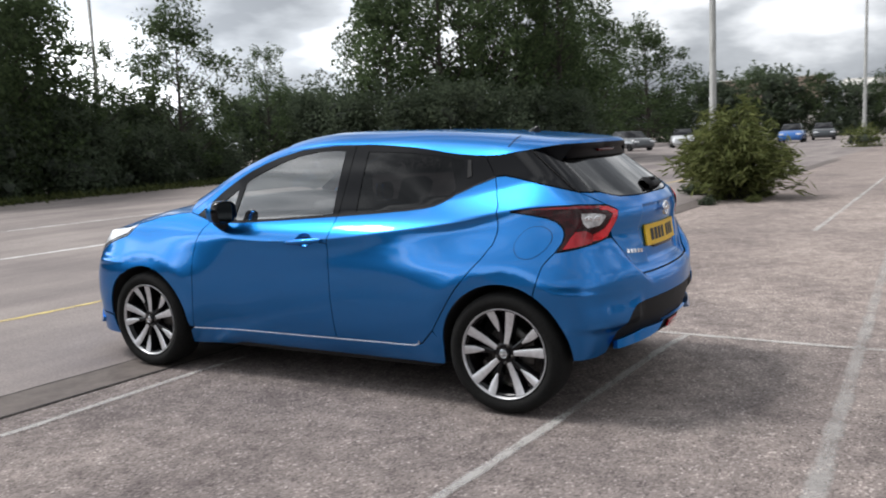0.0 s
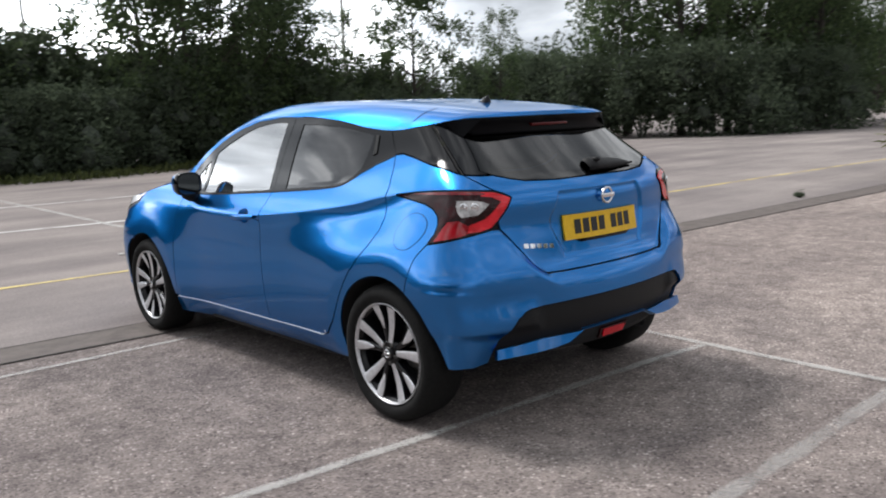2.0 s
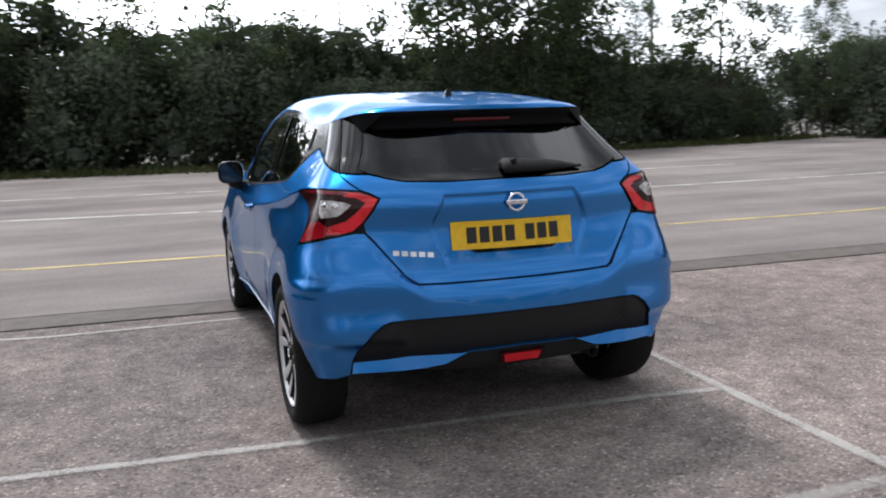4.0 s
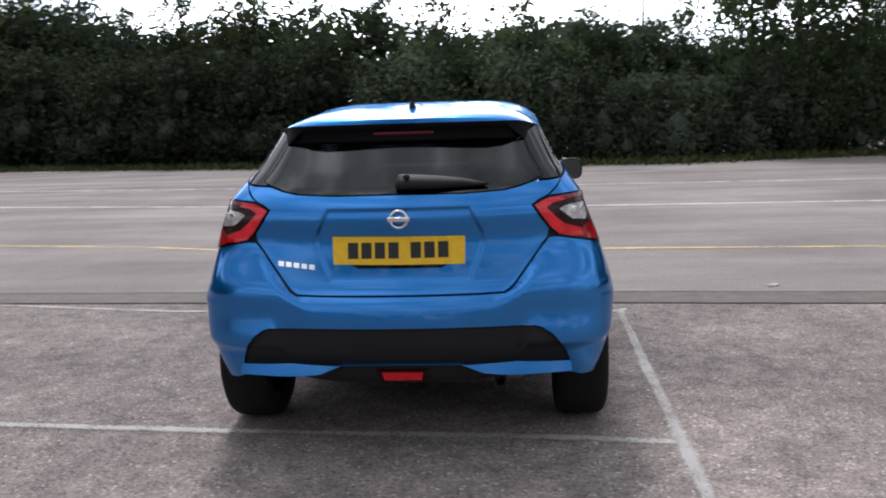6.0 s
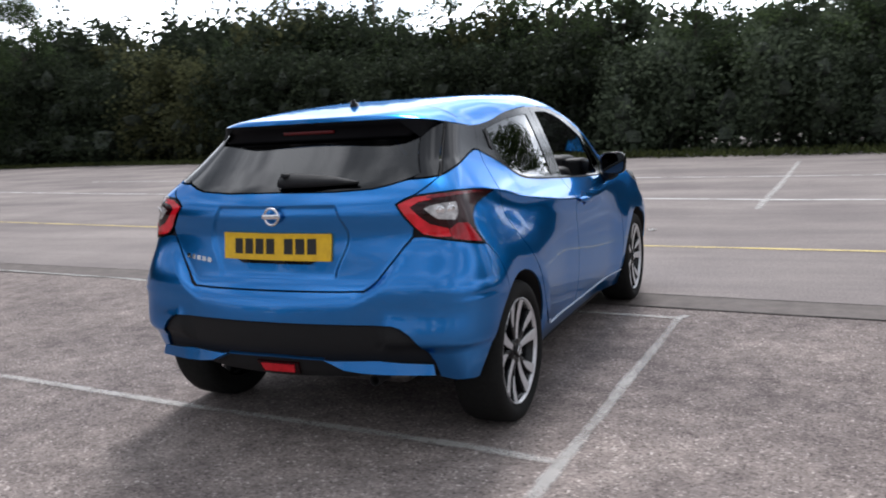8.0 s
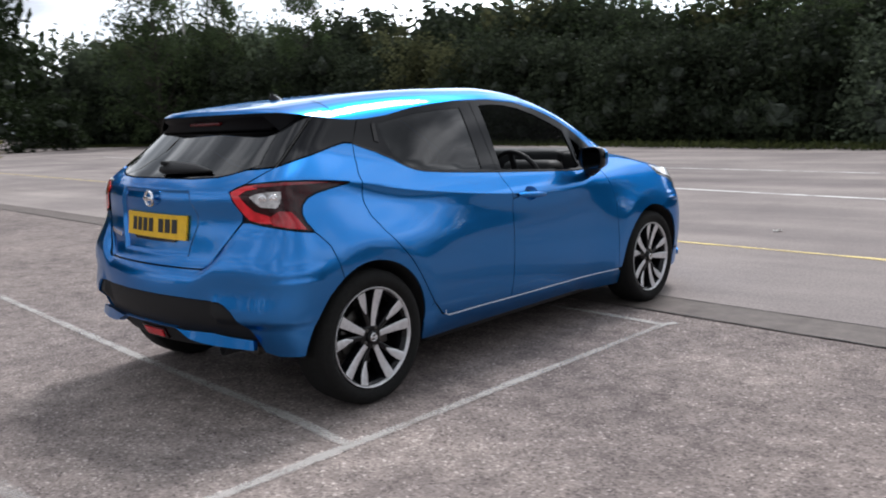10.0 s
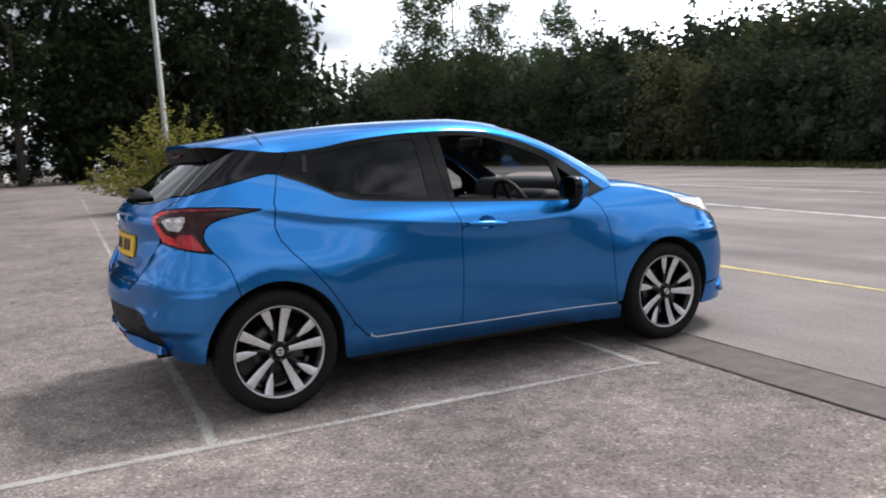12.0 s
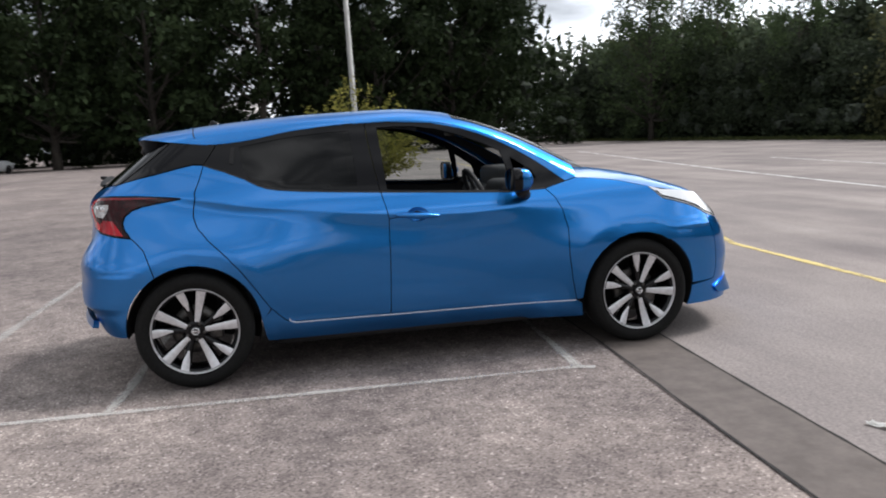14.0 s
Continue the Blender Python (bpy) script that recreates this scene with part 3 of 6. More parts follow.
frame_f = [(1.035, .973)] + [p for p in LOW if p[0] > 1.05] + [(2.120, .975), (2.02, 1.052), (1.94, 1.108), (1.83, 1.175), (1.73, 1.228), (1.63, 1.270), (1.53, 1.304), (1.36, 1.343), (1.12, 1.359), (.985, 1.358), (1.0, 1.2)]
frame_r = [(.05, 1.168)] + [p for p in LOW if .05 < p[0] < 1.03] + [(1.031, .973), (.996, 1.2), (.98, 1.358), (.92, 1.356), (.75, 1.346), (.59, 1.332), (.45, 1.311), (.31, 1.287), (.15, 1.276), (.07, 1.282)]


for side, flip in (("r", False), ("l", True)):
    o = (lambda p: mirrored(p)) if flip else (lambda p: p)
    part("window_frame", sheet(o(ring(frame_f, front_glass, corner_glass)), gap=0, lift=-.002), GLOSS_BLACK, doors[side])
    part("window_frame", sheet(o(ring(frame_r, rear_glass)), gap=0, lift=-.002), GLOSS_BLACK, doors["b" + side])
    for name, outline, mat, owner in (("corner_window", corner_glass, GLASS, doors[side]), ("side_window", rear_glass, PRIVACY, doors["b" + side])) if side == "r" else (("side_window", front_glass, GLASS, doors[side]), ("corner_window", corner_glass, GLASS, doors[side]), ("side_window", rear_glass, PRIVACY, doors["b" + side])):
        part(name, sheet(o(outline), gap=-.004, lift=-.006, rim=0), mat, owner, "dark privacy glass" if mat == PRIVACY else "clear glass").visible_shadow = False
    part("pillar_trim", sheet(o([(.05, 1.170), (-.02, 1.176), (-.10, 1.161), (-.20, 1.134), (-.302, 1.099), (-.320, 1.093), (-.312, 1.12), (-.306, 1.20), (-.302, 1.299), (-.25, 1.290), (-.20, 1.285), (-.10, 1.281), (.06, 1.279)]), lift=-.001), GLOSS_BLACK, car, "gloss black rear pillar trim")
    part("glass_border", sheet(o([(-.445, 1.086), (-.40, 1.085), (-.338, 1.090), (-.328, 1.12), (-.320, 1.20), (-.316, 1.299), (-.443, 1.300), (-.430, 1.19), (-.413, 1.104)]), lift=-.001), GLASS_BLACK, car, "gloss black border beside the rear window")
    part("window_seal", sheet(o([(s, z + .004) for s, z in BELT] + [(s, z - .003) for s, z in BELT[::-1]]), gap=0, lift=.002, rim=.006), SHUT, doors[side], "black rubber window seal")
    part("roof_rail", sheet(o([(2.19, .995), (1.94, 1.145), (1.83, 1.202), (1.73, 1.249), (1.63, 1.287), (1.53, 1.318), (1.36, 1.351), (1.12, 1.364), (.92, 1.3605), (.92, 1.3565), (1.12, 1.3605), (1.36, 1.3445), (1.53, 1.3055), (1.63, 1.2715), (1.73, 1.2295), (1.83, 1.1765), (1.94, 1.1095), (2.02, 1.0535), (2.118, .977), (2.16, .986)]), step=.03, gap=0, lift=-.001, rim=.01), PAINT, car, "blue rail between the door and the roof")
    hr = o([(.215, 1.255), (.215, 1.175), (.245, 1.165), (.248, 1.258)])
    part("hidden_handle", sheet(hr, gap=0, lift=.003), SATIN_BLACK, doors["b" + side], "black handle hidden in the frame")
    # the sill crease's reflection, laid on as a thin pale strip
    part("sill_line", sheet(o([(.490, .335), (.497, .318), (.53, .307), (.60, .3045), (1.045, .2975), (1.6, .2935), (2.13, .2865), (2.13, .2835), (1.6, .2905), (1.045, .2945), (.60, .3015), (.52, .304), (.488, .318)]), gap=0, lift=.006, rim=.008), SILL_GLINT, car, "pale strip drawn for the reflection along the sill's crease")

screen_out = both([(-1, 1.048), (-.749, 1.046), (-.593, 1.053), (-.52, 1.066), (-.461, 1.083), (-.412, 1.10), (-.43, 1.19), (-.445, 1.315), (-1, 1.315)])
part("rear_window", sheet(screen_out, gap=.002, lift=-.001, rim=.01), REAR_GLASS, tail, "dark tinted rear window").visible_shadow = False

# spoiler under the roof's tail: black underside and end plates
def roof_z(x, y):
    return CROWN(y) - (CROWN(y) - TOP_Z(y)) * min(abs(x) / max(roof_edge(y)[0], .02), 1) ** 6.5


rows = []
for k in range(29):
    a = -1 + 2 * k / 28
    x = .530 * math.copysign(1 - (1 - abs(a)) ** 1.5, a)
    y = .05 - .316 * (1 - (abs(x) / .538) ** 4) ** (1 / 4)
    ze = roof_z(x, y)
    gx = .87 * x
    tx = TURN_X(1.243)
    u = min(abs(gx) / tx, 1)
    yb = skin(-.5 - .5 * (1 - u), 1.243)[1] + .30 * max(abs(gx) - tx, 0)
    rows.append([(x, y + .003, ze - .002), (x, y + .004, ze - .024), (x * .99, y + .020, ze - .034), (gx, yb - .010, 1.252), (gx, yb - .006, 1.244), (gx, yb + .05, 1.240)])
bm = grid_mesh(rows)
outward(bm, (0, .3, 1.30))
for sgn in (1, -1):
    ends = []
    for k in range(11):
        u = k / 10
        y = -.085 - .150 * u
        x = roof_edge(y)[0]
        low = skin(-.375 - .060 * u, 1.296 - .058 * u)
        top = Vector((sgn * x, y, roof_z(x, y) - .004))
        foot = Vector((sgn * (low[0] + .001), low[1] - .001, low[2]))
        ends.append([tuple(top.lerp(foot, f)) for f in (0, .5, 1)])
    end = grid_mesh(ends)
    outward(end, (0, .2, 1.25))
    piece = bpy.data.meshes.new("end")
    end.to_mesh(piece)
    end.free()
    bm.from_mesh(piece)
    bpy.data.meshes.remove(piece)
part("spoiler", bm, SPOILER_BLACK, tail, "gloss black spoiler underside over the rear window")
bm = bmesh.new()
box(bm, (-.125, -.266, 1.270), (.125, -.245, 1.284), .004)
part("high_brake_light", bm, BRAKE_RED, tail, "dark red high brake light")

# rear lamps
for flip in (False, True):
    o = (lambda p: mirrored(p)) if flip else (lambda p: p)
    outline = LAMP_TOP + LAMP_LOW + LAMP_IN
    lamp = part("rear_lamp", sheet(o(outline), step=.02, lift=.002, rim=.02), GLOSS_BLACK, car, "angular boomerang rear lamp in red and clear")
    field = [(-.36, 1.027), (-.24, 1.030), (-.10, 1.022), (.0, 1.010), (.03, 1.004), (-.04, .990), (-.11, .976), (-.155, .957), (-.182, .930), (-.199, .895), (-.207, .86), (-.204, .820), (-.307, .843), (-.40, .860), (-.446, .872), (-.467, .900), (-.492, .950), (-.508, .990), (-.478, 1.007), (-.445, 1.019)]
    part("outer_lens", sheet(o(field), step=.02, gap=.002, lift=.004, rim=.004), RED_DARK, lamp, "deep red smoked outer lens")
    # reflection on the lamp's upper edge, drawn as a strip of dark red
    part("top_sheen", sheet(o([(-.40, 1.021), (-.24, 1.027), (-.12, 1.021), (-.045, 1.012), (-.12, 1.010), (-.245, 1.013), (-.40, 1.007)]), step=.02, gap=.001, lift=.006, rim=.003), RED_SHEEN, lamp, "dark red strip drawn for the reflection along the top")
    part("lower_lens", sheet(o([(-.345, .892), (-.290, .914), (-.236, .908), (-.226, .880), (-.219, .828), (-.307, .847), (-.345, .855)]), step=.02, gap=.001, lift=.006, rim=.004), RED_LEG, lamp, "red lower lens")
    band = [(-.508, .990), (-.478, 1.004), (-.445, 1.015), (-.38, 1.020), (-.38, 1.003), (-.435, .996), (-.468, .979), (-.440, .943), (-.412, .916), (-.345, .895), (-.345, .862), (-.40, .864), (-.444, .876), (-.466, .903), (-.490, .950)]
    part("light_band", sheet(o(band), step=.02, gap=.001, lift=.006, rim=.006), RED_LENS, lamp, "bright red light band")
    part("clear_lens", sheet(o([(-.424, .974), (-.39, .986), (-.33, .993), (-.252, .994), (-.252, .968), (-.268, .942), (-.295, .922), (-.375, .930), (-.400, .950)]), step=.02, gap=.003, lift=.0045, rim=.006), CLEAR_LENS, lamp, "clear grey lens with bulbs behind")
    for s, z in ((-.350, .966), (-.295, .966)):
        c = Vector(skin(s if not flip else -2 - s, z))
        d = Vector(skin((s if not flip else -2 - s) + .002, z)) - Vector(skin((s if not flip else -2 - s) - .002, z))
        n = d.cross(Vector((0, 0, 1))).normalized()
        if n.dot(c - Vector((0, 0, .9))) < 0:
            n.negate()
        bm = bmesh.new()
        lathe(bm, [(.0045, .017), (.007, .016), (.0055, .010), (.007, .004), (.0075, .0005)], 20)
        q = Vector((1, 0, 0)).rotation_difference(n)
        bmesh.ops.transform(bm, matrix=Matrix.Translation(c) @ q.to_matrix().to_4x4(), verts=bm.verts)
        part("bulb_reflector", bm, CHROME, lamp)
    part("headlamp", sheet(o(headlamp), step=.02, lift=.003, rim=.02), LENS_WHITE, car, "clear swept-back headlamp")
    hl = o([(2.905, .708), (2.925, .752), (2.955, .786), (2.99, .790), (3.012, .755), (2.985, .722), (2.945, .700)])
    part("lamp_edge", sheet(o([(2.655, .890), (2.70, .846), (2.78, .779), (2.82, .732), (2.87, .704), (2.93, .692), (2.93, .704), (2.88, .714), (2.833, .742), (2.792, .787), (2.712, .851), (2.672, .889)]), step=.02, lift=.005, rim=.004), GLOSS_BLACK, car, "dark lower edge of the headlamp")
    part("lamp_inner", sheet(hl, step=.02, lift=.006, rim=.004), GLOSS_BLACK, car, "dark lower headlamp housing")

# lower rear trim
trim = both([(-1, .544), (-.75, .542), (-.53, .537), (-.507, .527), (-.486, .503), (-.466, .460), (-.444, .420), (-.432, .390), (-.589, .404), (-.768, .400), (-1, .408)])
part("bumper_trim", sheet(trim, lift=-.012, rim=.01), SATIN_BLACK, car, "textured black insert in the rear bumper")


def blade_skin(s, z):
    x, y, _ = skin(s, .432)
    return (x, y - .010 * (.390 - z) / .045, z)


def lip_skin(s, z):
    x, y, _ = skin(s, .30)
    out = .030 * ease(2.80, 2.95, min(s, 7 - s)) * (.335 - z) / .11
    return (x * (1 + out), y + out, z)


for flip in (False, True):
    o = (lambda p: mirrored(p)) if flip else (lambda p: p)
    part("bumper_blade", sheet(o([(-.430, .384), (-.424, .342), (-.50, .345), (-.568, .347), (-.64, .352), (-.708, .362), (-.792, .401), (-.768, .398), (-.589, .400)]), step=.02, gap=.001, lift=.003, rim=.03, surface=blade_skin), PAINT, car, "blue blade under the bumper insert")
part("diffuser", sheet(both([(-1, .405), (-.785, .400), (-.706, .358), (-.62, .348), (-.575, .342), (-.60, .322), (-.70, .306), (-1, .298)]), lift=-.02, rim=.02), SATIN_BLACK, car, "black plastic under the rear bumper")
part("blade_line", sheet(both([(-1, .411), (-.79, .405), (-.79, .400), (-1, .406)]), gap=0, lift=.006, rim=.012), PAINT, car, "thin blue line under the insert")
fog = part("fog_lamp", sheet([(-1.088, .374), (-.905, .374), (-.912, .322), (-1.081, .322)], step=.02, gap=0, lift=-.004, rim=.03), RED_DARK, car, "red central rear fog lamp")
part("fog_lens", sheet([(-1.07, .366), (-.923, .366), (-.93, .333), (-1.063, .333)], step=.02, gap=0, lift=.001, rim=.006), RED_LENS, fog)
bm = bmesh.new()
lathe(bm, [(-.25, .024), (.0, .024), (.002, .021), (0, .018), (-.05, .017)], 16)
bmesh.ops.transform(bm, matrix=Matrix.Translation((.38, -.50, .292)) @ Matrix.Rotation(radians(-90), 4, "Z"), verts=bm.verts)
part("exhaust_pipe", bm, SHUT, car, "sooty dark exhaust pipe")

part("front_blade", sheet([(2.83, .27), (2.90, .315), (3.0, .325), (3.5, .30), (4.0, .325), (4.10, .315), (4.17, .27), (4.15, .235), (4.0, .215), (3.5, .205), (3.0, .215), (2.85, .235)], step=.04, gap=0, lift=.006, rim=.03, surface=lip_skin), PAINT, car, "blue blade under the front bumper")

# number plate: the characters are plain bars
plate = part("number_plate", sheet([(-1.234, .891), (-.768, .886), (-.771, .778), (-1.231, .783)], step=.05, gap=0, lift=.012, rim=.010), PLATE, car, "yellow rear number plate")
for k in range(7):
    s0 = -1.178 + k * .0475 + (.030 if k > 3 else 0)
    bar = [(s0, .867), (s0 + .036, .867), (s0 + .036, .805), (s0, .805)]
    part("plate_bar", sheet(bar, step=.05, gap=0, lift=.0135, rim=.001), PLATE_INK, plate)
part("plate_lip", sheet([(-1.17, .782), (-.83, .779), (-.855, .7655), (-1.145, .7675)], step=.05, gap=0, lift=.010, rim=.01), GLOSS_BLACK, tail)
bm = bmesh.new()
lathe(bm, [(0, .037), (.008, .037), (.011, .033), (.008, .028), (0, .028)], 32)
box(bm, (.001, -.043, -.0095), (.012, .043, .0095), .003)
bmesh.ops.transform(bm, matrix=Matrix.Translation((.006, -.577, .957)) @ Matrix.Rotation(radians(-92), 4, "Z"), verts=bm.verts)
part("round_badge", bm, CHROME, tail, "round chrome badge with a bar across")
for k in range(5):
    s0 = -1.437 + k * .029
    bar = [(s0, .797 - k * .003), (s0 + .021, .795 - k * .003), (s0 + .021, .776 - k * .003), (s0, .778 - k * .003)]
    part("badge_bar", sheet(bar, step=.05, gap=0, lift=.004, rim=.004), CHROME, tail, "small chrome letter drawn as a bar")

# rear wiper: a deep cover over the arm that tapers to the blade's tip
rows = []
for s0, low, high, out in ((-1.012, 1.066, 1.100, .016), (-1.0, 1.062, 1.106, .034), (-.96, 1.061, 1.105, .036), (-.90, 1.062, 1.103, .033), (-.82, 1.064, 1.099, .028), (-.74, 1.067, 1.092, .022), (-.68, 1.070, 1.082, .014), (-.655, 1.072, 1.078, .008)):
    a, b = Vector(skin(s0, low)), Vector(skin(s0, high))
    n = Vector((0, -.78, .62))
    rows.append([a + n * .002, a + n * out * .7, a.lerp(b, .25) + n * out, a.lerp(b, .75) + n * out, b + n * out * .7, b + n * .002])
bm = grid_mesh(rows)
outward(bm, (0, .3, .9))
c = Vector(skin(-.965, 1.094))
tube(bm, [c + Vector((.005, -.010, .008)), c + Vector((0, -.036, .016)), c + Vector((-.004, -.062, .020))], [.013, .012, .009], 8)
part("rear_wiper", bm, SATIN_BLACK, tail, "black rear wiper with its cover")
bm = bmesh.new()
tube(bm, [Vector(skin(s0, z)) + Vector((0, -.010, .006)) for s0, z in ((-.98, 1.063), (-.85, 1.064), (-.645, 1.071))], .006, 6)
part("wiper_blade", bm, RUBBER, tail)

# aerial fin on the roof
bm = bmesh.new()
rows = []
for k in range(7):
    u = k / 6
    h = .038 * u ** .7
    rows.append([(w * .018 * (1 - u * .75), .145 + .055 * (1 - u) * a - .012 * u, 1.386 + h) for w, a in ((0, 1.1), (.8, .5), (1, 0), (.7, -.35), (0, -.5), (-.7, -.35), (-1, 0), (-.8, .5))])
bm = grid_mesh(rows, True)
bm.faces.new([v for v in bm.verts][-8:])
outward(bm, (0, .17, 1.40))
part("aerial_fin", bm, GLOSS_BLACK, car, "black shark-fin aerial")

# fuel flap on the near-side rear wing
for r, lift, mat in ((.0775, .0008, SHUT), (.0752, .0016, PAINT)):
    cs, cz = -1.918, .859
    o = [(cs + r * math.cos(a) * .97, cz + r * math.sin(a)) for a in (2 * math.pi * k / 36 for k in range(36))]
    part("fuel_flap" if mat == PAINT else "flap_gap", sheet(o, step=.02, gap=0, lift=lift, rim=.0005), mat, car, "round blue fuel flap" if mat == PAINT else "")

# door handles: a bowl behind a bar
for side, flip in (("r", False), ("l", True)):
    sg = -1 if flip else 1
    bm = bmesh.new()
    rows = []
    for k in range(13):
        u = k / 12
        y, z = 1.098 + .245 * u, .848 - .018 * u
        e = math.sin(math.pi * min(max(u, .04), .96)) ** .35
        x0 = half_width(y, z)
        rows.append([(sg * (x0 + a * e), y, z + b * e) for a, b in ((-.004, .017), (.018, .017), (.029, .011), (.031, 0), (.028, -.011), (.018, -.016), (-.004, -.016))])
    bm = grid_mesh(rows)
    outward(bm, (0, 1.22, .84))
    part("door_handle", bm, PAINT, doors[side], "body-coloured door handle")
    part("handle_bowl", sheet(mirrored(CUP) if flip else CUP, step=.008, gap=-.001, lift=-.0005, rim=0, surface=bowl_skin), PAINT, doors[side], "blue bowl pressed in behind the handle")

# door mirrors
for side, sg in (("r", 1), ("l", -1)):
    bm = bmesh.new()
    rows = []
    for k in range(9):
        u = k / 8
        y = 1.755 + .098 * u
        g = min(1, .93 + u) * (1 - .30 * u ** 3) * (1 if u < .85 else .80 if u < .95 else .45)
        cx, cz = sg * .847, 1.004
        rows.append([(cx + .074 * g * math.copysign(abs(math.cos(a)) ** .6, math.cos(a)) , y + .02 * math.cos(a) * sg, cz + .066 * g * math.copysign(abs(math.sin(a)) ** .6, math.sin(a))) for a in (2 * math.pi * j / 20 for j in range(20))])
    bm = grid_mesh(rows, True)
    bm.faces.new(list(bm.verts)[-20:])
    outward(bm, (sg * .862, 1.83, 1.005))
    swing = Matrix.Translation((sg * .862, 1.80, 0)) @ Matrix.Rotation(radians(-sg), 4, "Z") @ Matrix.Translation((-sg * .862, -1.80, 0))
    bmesh.ops.transform(bm, matrix=swing, verts=bm.verts)
    mirror = part("door_mirror", bm, PAINT, car, "blue and black door mirror")
    bm = bmesh.new()
    tube(bm, [(sg * .715, 1.87, .925), (sg * .775, 1.855, .915), (sg * .80, 1.83, .925), (sg * .835, 1.815, .955)], [.026, .030, .036, .046], 10)
    part("mirror_foot", bm, SATIN_BLACK, mirror, "black mirror foot")
    bm = bmesh.new()
    rows = [[(sg * .849 + .075 * g * math.copysign(abs(math.cos(a)) ** .6, math.cos(a)), 1.757 + dy, 1.004 + .066 * g * math.copysign(abs(math.sin(a)) ** .6, math.sin(a))) for a in (2 * math.pi * j / 20 for j in range(20))] for g, dy in ((1.004, .040), (1.03, .034), (1.03, .0), (.97, -.012), (.90, -.008))]
    bm = grid_mesh(rows, True)
    bmesh.ops.transform(bm, matrix=swing, verts=bm.verts)
    part("mirror_rim", bm, GLOSS_BLACK, mirror)
    bm = bmesh.new()
    bm.faces.new([bm.verts.new((sg * .849 + .067 * math.copysign(abs(math.cos(a)) ** .6, math.cos(a)), 1.751, 1.004 + .059 * math.copysign(abs(math.sin(a)) ** .6, math.sin(a)))) for a in (2 * math.pi * j / 24 for j in range(24))])
    bmesh.ops.transform(bm, matrix=swing, verts=bm.verts)
    bm.normal_update()
    part("mirror_glass", bm, MIRROR, mirror, "mirror glass", smooth=False)

# wheels
WHEEL_X = .815


def build_wheel():
    hub = new("wheel")
    bm = bmesh.new()
    lathe(bm, [(-.17, .215), (-.185, .235), (-.195, .270), (-.185, .296), (-.16, .305), (-.10, .308), (-.05, .3075), (-.01, .304), (.010, .293), (.020, .272), (.018, .252), (.008, .236), (-.005, .2255)], 64)
    part("tyre", bm, RUBBER, hub, "low-profile black tyre")
    bm = bmesh.new()
    lathe(bm, [(-.005, .2255), (.007, .2285), (.010, .2272), (.007, .2235), (-.005, .2190)], 64)
    part("rim_edge", bm, ALLOY, hub, "machined bright rim edge")
    bm = bmesh.new()
    lathe(bm, [(-.005, .2190), (-.008, .2115), (-.03, .200), (-.10, .197), (-.165, .205), (-.17, .215)], 48)
    lathe(bm, [(-.012, .028), (-.008, .046), (-.018, .060), (-.05, .066)], 32)
    part("rim_barrel", bm, RIM_BLACK, hub, "gloss black rim barrel")
    for k in range(5):
        for turn, inner, w0, w1, face_from, lean in ((78, .044, .0135, .0275, .050, 0), (107, .055, .011, .0245, .112, -5)):
            a0 = radians(turn + 72 * k)
            bm = bmesh.new()
            rows, tops = [], []
            for j in range(6):
                u = j / 5
                r = inner + (.2165 - inner) * u
                a = a0 + radians(lean * (1 - u))
                w = w0 + (w1 - w0) * u
                x = -.012 + .016 * u - .012 * math.sin(math.pi * u) * .6
                rad, side = Vector((0, math.cos(a), math.sin(a))), Vector((0, -math.sin(a), math.cos(a)))
                rows.append([rad * r + side * (q * w) + Vector((x + d, 0, 0)) for q, d in ((-1.25, -.045), (-1.0, -.004), (-.92, 0), (.92, 0), (1.0, -.004), (1.25, -.045))])
            spoke = grid_mesh(rows)
            outward(spoke, (-.06, rows[3][0].y, rows[3][0].z))
            part("spoke", spoke, RIM_BLACK, hub)
            rows = []
            for j in range(6):
                u = j / 5
                r = face_from + (.2175 - face_from) * u
                t = (r - inner) / (.2165 - inner)
                a = a0 + radians(lean * (1 - t))
                w = (w0 + (w1 - w0) * t) * .90 * (1 if face_from < .1 else min(1, .25 + u * 1.6))
                x = -.012 + .016 * t - .012 * math.sin(math.pi * min(t, 1)) * .6 + .0015
                rad, side = Vector((0, math.cos(a), math.sin(a))), Vector((0, -math.sin(a), math.cos(a)))
                rows.append([rad * r + side * (q * w) + Vector((x - (.0012 if abs(q) > .9 else 0), 0, 0)) for q in (-1, -.9, .9, 1)])
            face = grid_mesh(rows)
            outward(face, (-.2, 0, 0))
            part("spoke_face", face, ALLOY, hub, "machined bright spoke face")
    bm = bmesh.new()
    lathe(bm, [(-.02, .032), (.000, .030), (.003, .026), (.002, .004), (.002, .0005)], 28)
    part("centre_cap", bm, RIM_BLACK, hub, "black centre cap")
    bm = bmesh.new()
    lathe(bm, [(.002, .020), (.0045, .0185), (.0045, .0155), (.002, .014)], 24)
    box(bm, (.002, -.021, -.004), (.005, .021, .004), .001)
    part("cap_badge", bm, CHROME, hub)
    for k in range(5):
        a = radians(60 + 72 * k)
        bm = bmesh.new()
        lathe(bm, [(-.025, .0085), (-.006, .0085), (-.004, .006), (-.004, .0005)], 8)
        bmesh.ops.translate(bm, verts=bm.verts, vec=(0, .045 * math.cos(a), .045 * math.sin(a)))
        part("wheel_nut", bm, STEEL, hub)
    bm = bmesh.new()
    lathe(bm, [(-.085, .06), (-.075, .062), (-.075, .128), (-.097, .128), (-.097, .06)], 48)
    part("brake_disc", bm, STEEL, hub, "worn steel brake disc")
    bm = bmesh.new()
